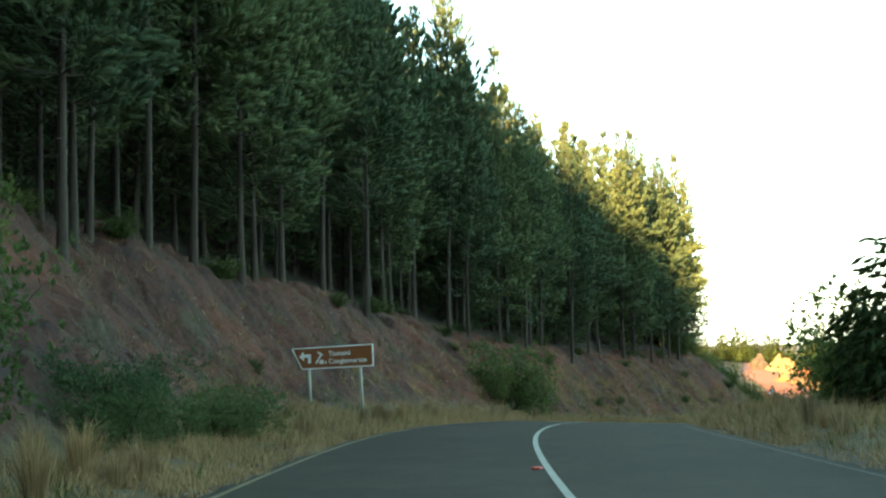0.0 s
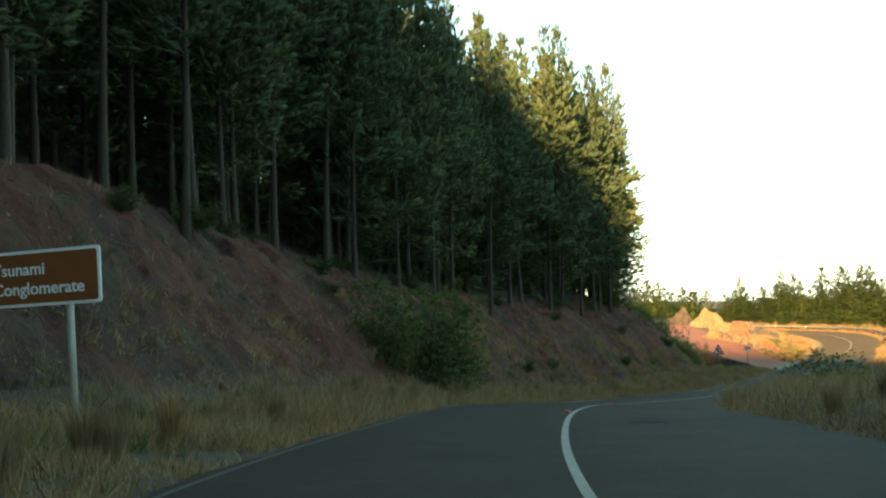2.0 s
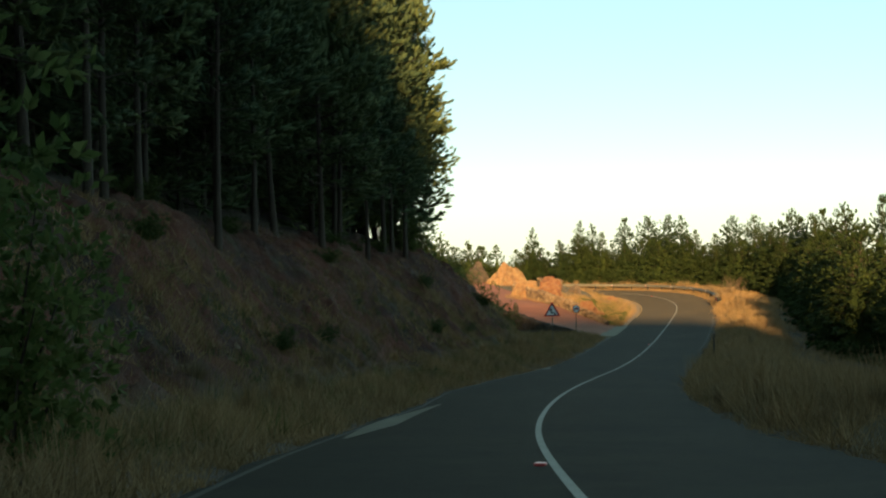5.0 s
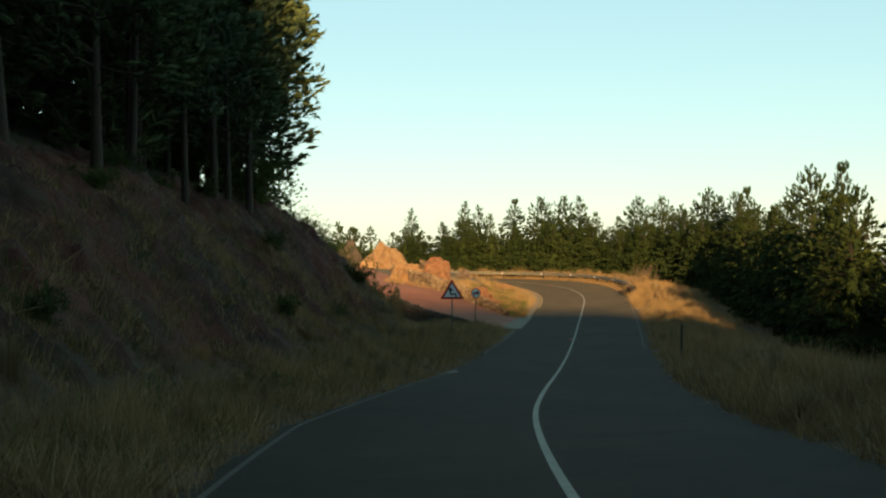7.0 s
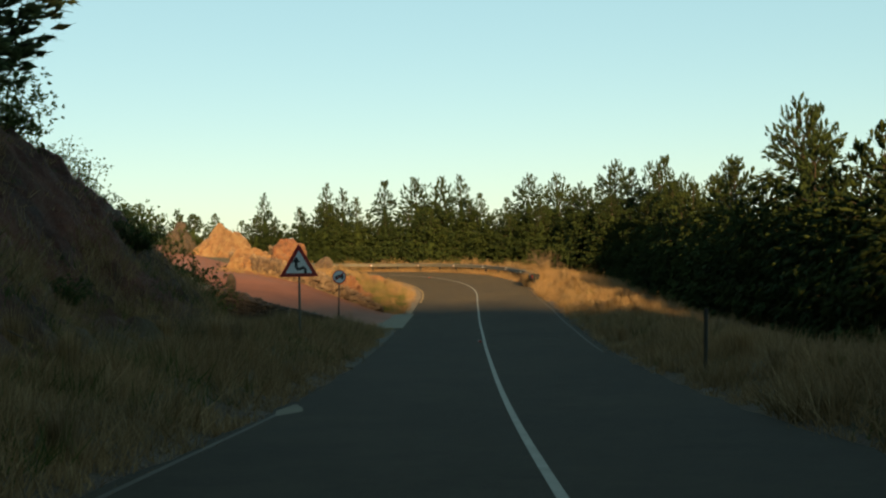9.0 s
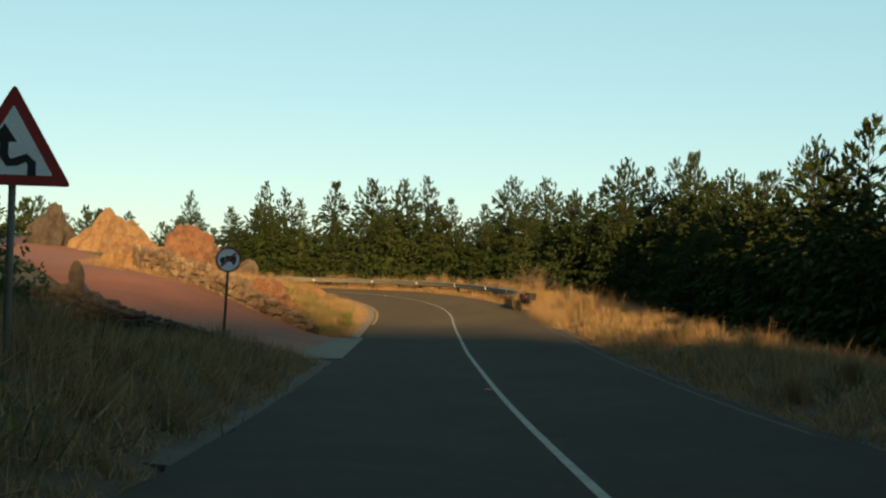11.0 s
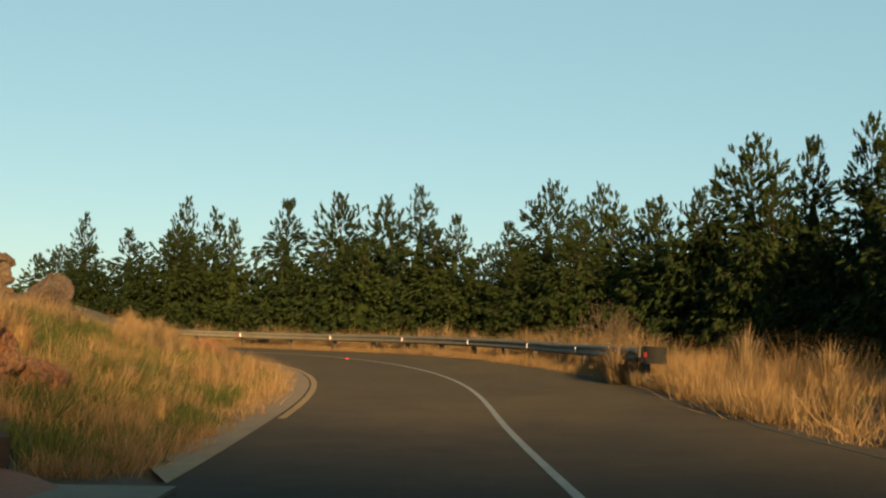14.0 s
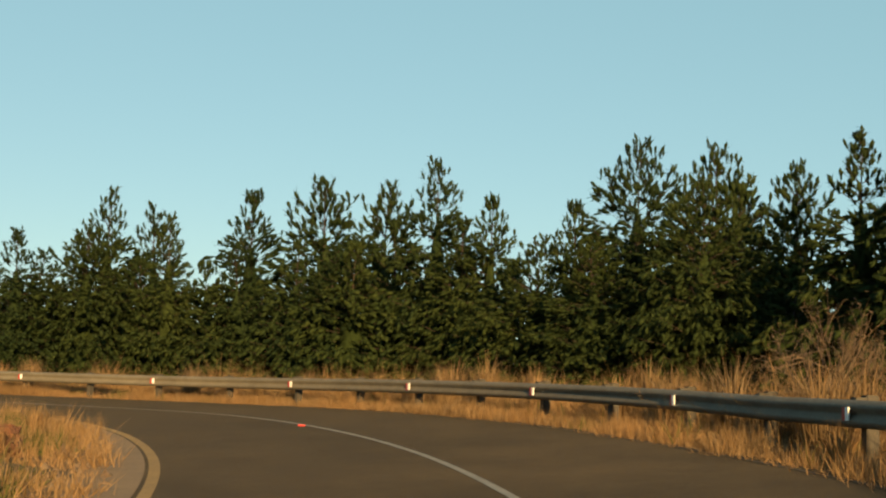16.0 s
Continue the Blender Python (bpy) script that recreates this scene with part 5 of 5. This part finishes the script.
def guard_rail():
    root = empty("guard_rail", Matrix(), "weathered galvanised steel guard rail round the outside of the bend", "guard rail")
    shape = [(0.0, 0.155), (0.03, 0.150), (0.075, 0.10), (0.08, 0.065), (0.02, 0.02), (0.015, -0.02), (0.08, -0.065), (0.075, -0.10), (0.03, -0.150), (0.0, -0.155)]

    def spot(s, out, up):
        lat = float(RAIL_LAT(s))
        x, y, z = road_at(s, lat + out, up + float(np.interp(s, [213, 224], [0.16, 0.0])))
        return Vector((float(x), float(y), float(z)))

    ends = [214.6 + 2.425 * k for k in range(20)]
    beam_len = 4.85
    for a in [ends[k] for k in range(0, 20, 2)]:
        bm = bmesh.new()
        rows = []
        for q in np.linspace(a, a + beam_len + 0.12, 8):
            lap = 0.004 if q > a + beam_len else 0.0
            rows.append([(bm.verts.new(spot(q, o + lap, 0.57 + u)), bm.verts.new(spot(q, o - 0.006 + lap, 0.57 + u))) for o, u in shape])
        for r0, r1 in zip(rows[:-1], rows[1:]):
            for k in range(len(shape) - 1):
                for f in (0, 1):
                    bm.faces.new((r0[k][f], r0[k + 1][f], r1[k + 1][f], r1[k][f]))
            for k in (0, -1):
                bm.faces.new((r0[k][0], r0[k][1], r1[k][1], r1[k][0]))
        part("beam", bm_mesh("beam", bm, STEEL, True), root)
    for k, s in enumerate(ends):
        base = spot(s, -0.20, 0)
        t = spot(s + 0.3, 0, 0) - spot(s - 0.3, 0, 0)
        turn = Matrix.Rotation(math.atan2(t.y, t.x), 4, "Z")
        bm = bmesh.new()
        box(bm, (0.15, 0.15, 1.5), base + Vector((0, 0, 0.02)), turn, 0.012)
        part("post", bm_mesh("post", bm, DARK_POST), root, "dark round-edged timber post")
        bm = bmesh.new()
        box(bm, (0.14, 0.14, 0.33), spot(s, -0.07, 0.585), turn, 0.01)
        part("spacer_block", bm_mesh("spacer_block", bm, DARK_POST), root)
        # reflectors on every second post: a white and a red half
        if k % 2 == 1:
            mid = spot(s, 0.075, 0.57)
            m = Matrix.Translation(mid) @ turn
            for name, x0, x1, mat in (("white_reflector", -0.075, 0.0, WHITE), ("red_reflector", 0.0, 0.075, RED)):
                bm = bmesh.new()
                pts = [(x0, -0.075), (x1, -0.075), (x1, 0.075), (x0, 0.075)]
                lo = [bm.verts.new(m @ Vector((x, 0.01, z))) for x, z in pts]
                hi = [bm.verts.new(m @ Vector((x, 0.03, z))) for x, z in pts]
                bm.faces.new(lo)
                bm.faces.new(hi[::-1])
                for i in range(4):
                    bm.faces.new((lo[i], hi[i], hi[(i + 1) % 4], lo[(i + 1) % 4]))
                part(name, bm_mesh(name, bm, mat), root)
    # the rounded end piece
    bm = bmesh.new()
    rows = []
    c = spot(213.9, -0.22, 0.57)
    t = (spot(216, 0, 0) - spot(213, 0, 0)).normalized()
    side = Vector((-t.y, t.x, 0))
    for q in np.linspace(-100, 100, 14):
        d = -t * math.cos(radians(q)) * 0.34 + side * math.sin(radians(q)) * 0.26
        rows.append([bm.verts.new(c + d + Vector((0, 0, u))) for u in (-0.19, -0.1, 0.1, 0.19)])
    for r0, r1 in zip(rows[:-1], rows[1:]):
        for k in range(3):
            bm.faces.new((r0[k], r0[k + 1], r1[k + 1], r1[k]))
    part("end_terminal", bm_mesh("end_terminal", bm, MATTE_DARK, True), root, "dark curved end plate")
    bm = bmesh.new()
    box(bm, (0.36, 0.05, 0.34), c + side * 0.20 - t * 0.1, Matrix.Rotation(math.atan2(t.y, t.x) + radians(35), 4, "Z"), 0.02)
    part("end_board", bm_mesh("end_board", bm, MATTE_DARK), root, "black end marker board")
    bm = bmesh.new()
    box(bm, (0.09, 0.02, 0.11), c + side * 0.24 - t * 0.14, Matrix.Rotation(math.atan2(t.y, t.x) + radians(35), 4, "Z"))
    part("end_reflector", bm_mesh("end_reflector", bm, RED), root, "small red reflector")


guard_rail()

# ---- grass, loose stones ----


def loose_stones(name, seed, spots, mat, label):
    """Small stones strewn over the cut, joined."""
    rng = np.random.RandomState(seed)
    verts, tris = [], []
    base = np.array([(1, 0, 0), (-1, 0, 0), (0, 1, 0), (0, -1, 0), (0, 0, 1), (0, 0, -1)], float)
    faces = np.array([(0, 2, 4), (2, 1, 4), (1, 3, 4), (3, 0, 4), (2, 0, 5), (1, 2, 5), (3, 1, 5), (0, 3, 5)])
    for s0, s1, l0, l1, n, size in spots:
        s, lat = rng.uniform(s0, s1, n), rng.uniform(l0, l1, n)
        x, y, _ = road_at(s, lat)
        z = ground_z(x, y)
        for i in range(n):
            r = size * min(2.2, rng.lognormal(0, 0.5))
            p = base * rng.uniform(0.5, 1.3, (6, 1)) * r * rng.uniform(0.6, 1.2, 3) + rng.normal(0, 0.12 * r, (6, 3))
            tris.append(faces + 6 * len(verts))
            verts.append(p + (x[i], y[i], z[i] + r * 0.2))
    me = fast_mesh(name, np.concatenate(verts), np.concatenate(tris), mat)
    # clods are of the bank's own soil
    me.attributes.new("bank", "FLOAT", "POINT").data.foreach_set("value", np.ones(len(me.vertices), np.float32))
    return tagged(new(name, me), label, "stones", kind="stuff")


def litter(name, seed, patches, mat, label):
    """Dead stalks and twigs lying down the slope, joined."""
    rng = np.random.RandomState(seed)
    a, b = [], []
    for s0, s1, l0, l1, n, size in patches:
        s, lat = rng.uniform(s0, s1, n), rng.uniform(l0, l1, n)
        x, y, _ = road_at(s, lat)
        x2, y2, _ = road_at(s + rng.normal(0, 0.6, n) * size, lat - rng.uniform(0.2, 1.0, n) * size)
        keep = waves(x, y, 6, seed) + 0.7 * waves(x, y, 1.8, seed + 1) > -0.1
        a.append(np.stack([x, y, ground_z(x, y) + rng.uniform(0.10, 0.3, n)], 1)[keep])
        b.append(np.stack([x2, y2, ground_z(x2, y2) + rng.uniform(0.10, 0.35, n)], 1)[keep])
    return tagged(new(name, fast_mesh(name, *sticks(np.concatenate(a), np.concatenate(b), 0.011), mat)), label, "twigs", kind="stuff")


litter("bank_twigs", 61, [(42, 150, 6.4, 12.5, 700, 0.5)], rough_paint("bleached_stalks", (0.07, 0.05, 0.035), (0.16, 0.12, 0.085), 3, 30), "bleached dead stalks lying on the cut bank")
loose_stones("earth_clods", 57, [(45, 172, 6.0, 12.5, 2600, 0.05)], GROUND, "dark red clods of earth on the cut bank")
loose_stones("bank_stones", 51, [(50, 168, 5.8, 12.0, 2600, 0.032), (62, 118, 6.8, 11.0, 2200, 0.055), (40, 186, 3.95, 4.5, 900, 0.035), (200, 236, 4.0, 5.0, 300, 0.04), (40, 215, -4.8, -4.1, 700, 0.035), (84, 100, 3.9, 4.7, 160, 0.07), (172, 185, 3.95, 4.8, 320, 0.03), (205, 232, 3.9, 4.8, 120, 0.06)], STONE, "pale loose stones strewn over the bank and verges")
grass("verge_grass", 21, [(64, 128, 6.8, 9.2, 2600, 0.42), (100, 150, 7.5, 11.0, 2200, 0.42), (38, 186, 3.85, 4.5, 3600, 0.30), (60, 172, 6.0, 13.0, 2600, 0.4), (96, 180, 5.6, 9.8, 6500, 0.55), (35, 210, -4.2, -4.9, 1500, 0.3), (38, 76, 4.2, 6.6, 2600, 0.42), (76, 184, 4.2, 6.2, 7600, 0.62), (98, 150, -4.5, -7.5, 2600, 0.95), (40, 150, 5.6, 6.8, 1500, 0.45), (140, 187, 5.0, 9.5, 3600, 0.55), (174, 190, 9.0, 14.0, 1500, 0.5), (150, 176, 8, 13, 900, 0.5), (35, 207, -4.6, -9.0, 7500, 0.72), (35, 215, -8.5, -12.5, 3000, 0.75), (165, 210.5, -4.5, -9.5, 3600, 0.52), (176, 188, 4.8, 12, 1800, 0.5), (128, 170, -4.7, -7, 1700, 0.75)], DRY_GRASS, "tall dry straw-coloured grass along both verges")
grass("bend_grass", 23, [(208.5, 216.5, -4.2, -5.6, 260, 0.8), (198.6, 204, 4.25, 5.2, 420, 0.42), (200.5, 206, 5.0, 7.6, 650, 0.5), (211, 268, -5.2, -11.5, 6500, 0.72), (205, 210.5, -4.1, -4.8, 260, 0.8), (216, 262, -4.0, -4.75, 4200, 0.5), (201, 240, 4.1, 8.5, 2500, 0.55), (203, 216, 5.0, 10.0, 1500, 0.65), (201, 214, 8, 15, 900, 0.6), (218, 262, -5.0, -7.0, 2400, 1.1), (215, 217.5, -4.3, -5.6, 60, 0.9), (210, 214.6, -4.2, -5.4, 170, 0.55), (209, 214, -6, -8.5, 300, 1.25)], DRY_GRASS, "tall golden dry grass round the bend", 16, 0.006)
grass("green_tufts", 25, [(199, 206, 4.4, 6.0, 700, 0.4), (203, 211, 4.8, 8.0, 1300, 0.5), (64, 150, 6.5, 10.5, 1900, 0.4), (100, 184, 4.4, 9.0, 2400, 0.55), (38, 184, 4.2, 7.0, 900, 0.42), (60, 172, 6.0, 13.5, 2400, 0.36), (35, 207, -4.6, -8.4, 800, 0.5), (202, 216, 4.8, 9.5, 3600, 0.5), (216, 236, 4.6, 8, 900, 0.4), (210, 262, -4.2, -9, 700, 0.5)], GREEN_GRASS, "green grass tufts among the dry grass")


def clump_mesh(seed, height, blades_n):
    """An arching clump of tall grass: long bent blades that fall outwards."""
    rng = np.random.RandomState(seed)
    n = blades_n
    t = rng.uniform(0, math.tau, n)
    out = np.stack([np.cos(t), np.sin(t), 0 * t], 1)
    side = np.stack([-np.sin(t), np.cos(t), 0 * t], 1)
    root = out * (0.16 * rng.rand(n) ** 0.5)[:, None]
    h = height * rng.uniform(0.55, 1.1, n)
    lean = rng.uniform(0.08, 0.75, n)
    mid = root + out * (h * lean * 0.35)[:, None]
    mid[:, 2] += h * 0.66
    tip = root + out * (h * lean)[:, None]
    tip[:, 2] += h * (1.0 - 0.38 * lean)
    w = rng.uniform(0.004, 0.008, n)[:, None]
    verts = np.stack([root - side * w, root + side * w, mid - side * w * 0.8, mid + side * w * 0.8, tip], 1).reshape(-1, 3)
    o = np.arange(n)[:, None] * 5
    tris = np.concatenate([o + np.array(f) for f in ((0, 1, 2), (2, 1, 3), (2, 3, 4))])
    return fast_mesh("grass_clump", verts, tris, DRY_GRASS)


CLUMPS = [clump_mesh(130 + k, 1.0, 230) for k in range(4)]
rng = np.random.RandomState(77)
SPOTS = [(215.6, -3.95, 1.25), (216.3, -4.3, 1.35), (216.0, -4.9, 1.3), (211.2, -5.6, 1.0), (209.6, -5.0, 0.8), (213.0, -4.35, 0.55), (213.4, -4.7, 0.75), (214.6, -4.1, 0.7), (215.2, -4.5, 1.1), (216.9, -4.2, 1.05), (217.6, -4.5, 1.1), (218.4, -4.4, 0.8), (219.3, -4.5, 0.7), (220.6, -4.55, 0.75), (222.0, -4.5, 0.65), (213.2, -6.2, 1.35), (209.3, -6.6, 1.2)]
SPOTS += [(rng.uniform(128, 210), rng.uniform(-4.6, -8.0), rng.uniform(0.45, 0.8)) for _ in range(70)]
SPOTS += [(rng.uniform(40, 128), rng.uniform(-4.5, -6.5), rng.uniform(0.5, 0.9)) for _ in range(30)]
SPOTS += [(rng.uniform(217, 260), rng.uniform(-5.0, -7.0), rng.uniform(0.9, 1.4)) for _ in range(34)]
SPOTS += [(rng.uniform(203, 236), rng.uniform(4.6, 8.5), rng.uniform(0.5, 0.85)) for _ in range(30)]
SPOTS += [(rng.uniform(45, 184), rng.uniform(4.4, 7.0), rng.uniform(0.5, 0.9)) for _ in range(60)]
for k, (s, lat, size) in enumerate(SPOTS):
    x, y = at_road(s, lat + (4.1 - float(width_right(s)) if lat < 0 else 0.0))
    clump = new("grass_clump", CLUMPS[k % 4])
    clump.matrix_basis = placed(x, y, rng.uniform(0, 360), size, 0.03)
    tagged(clump, "arching clump of tall dry golden grass", "grass", "grass clumps")
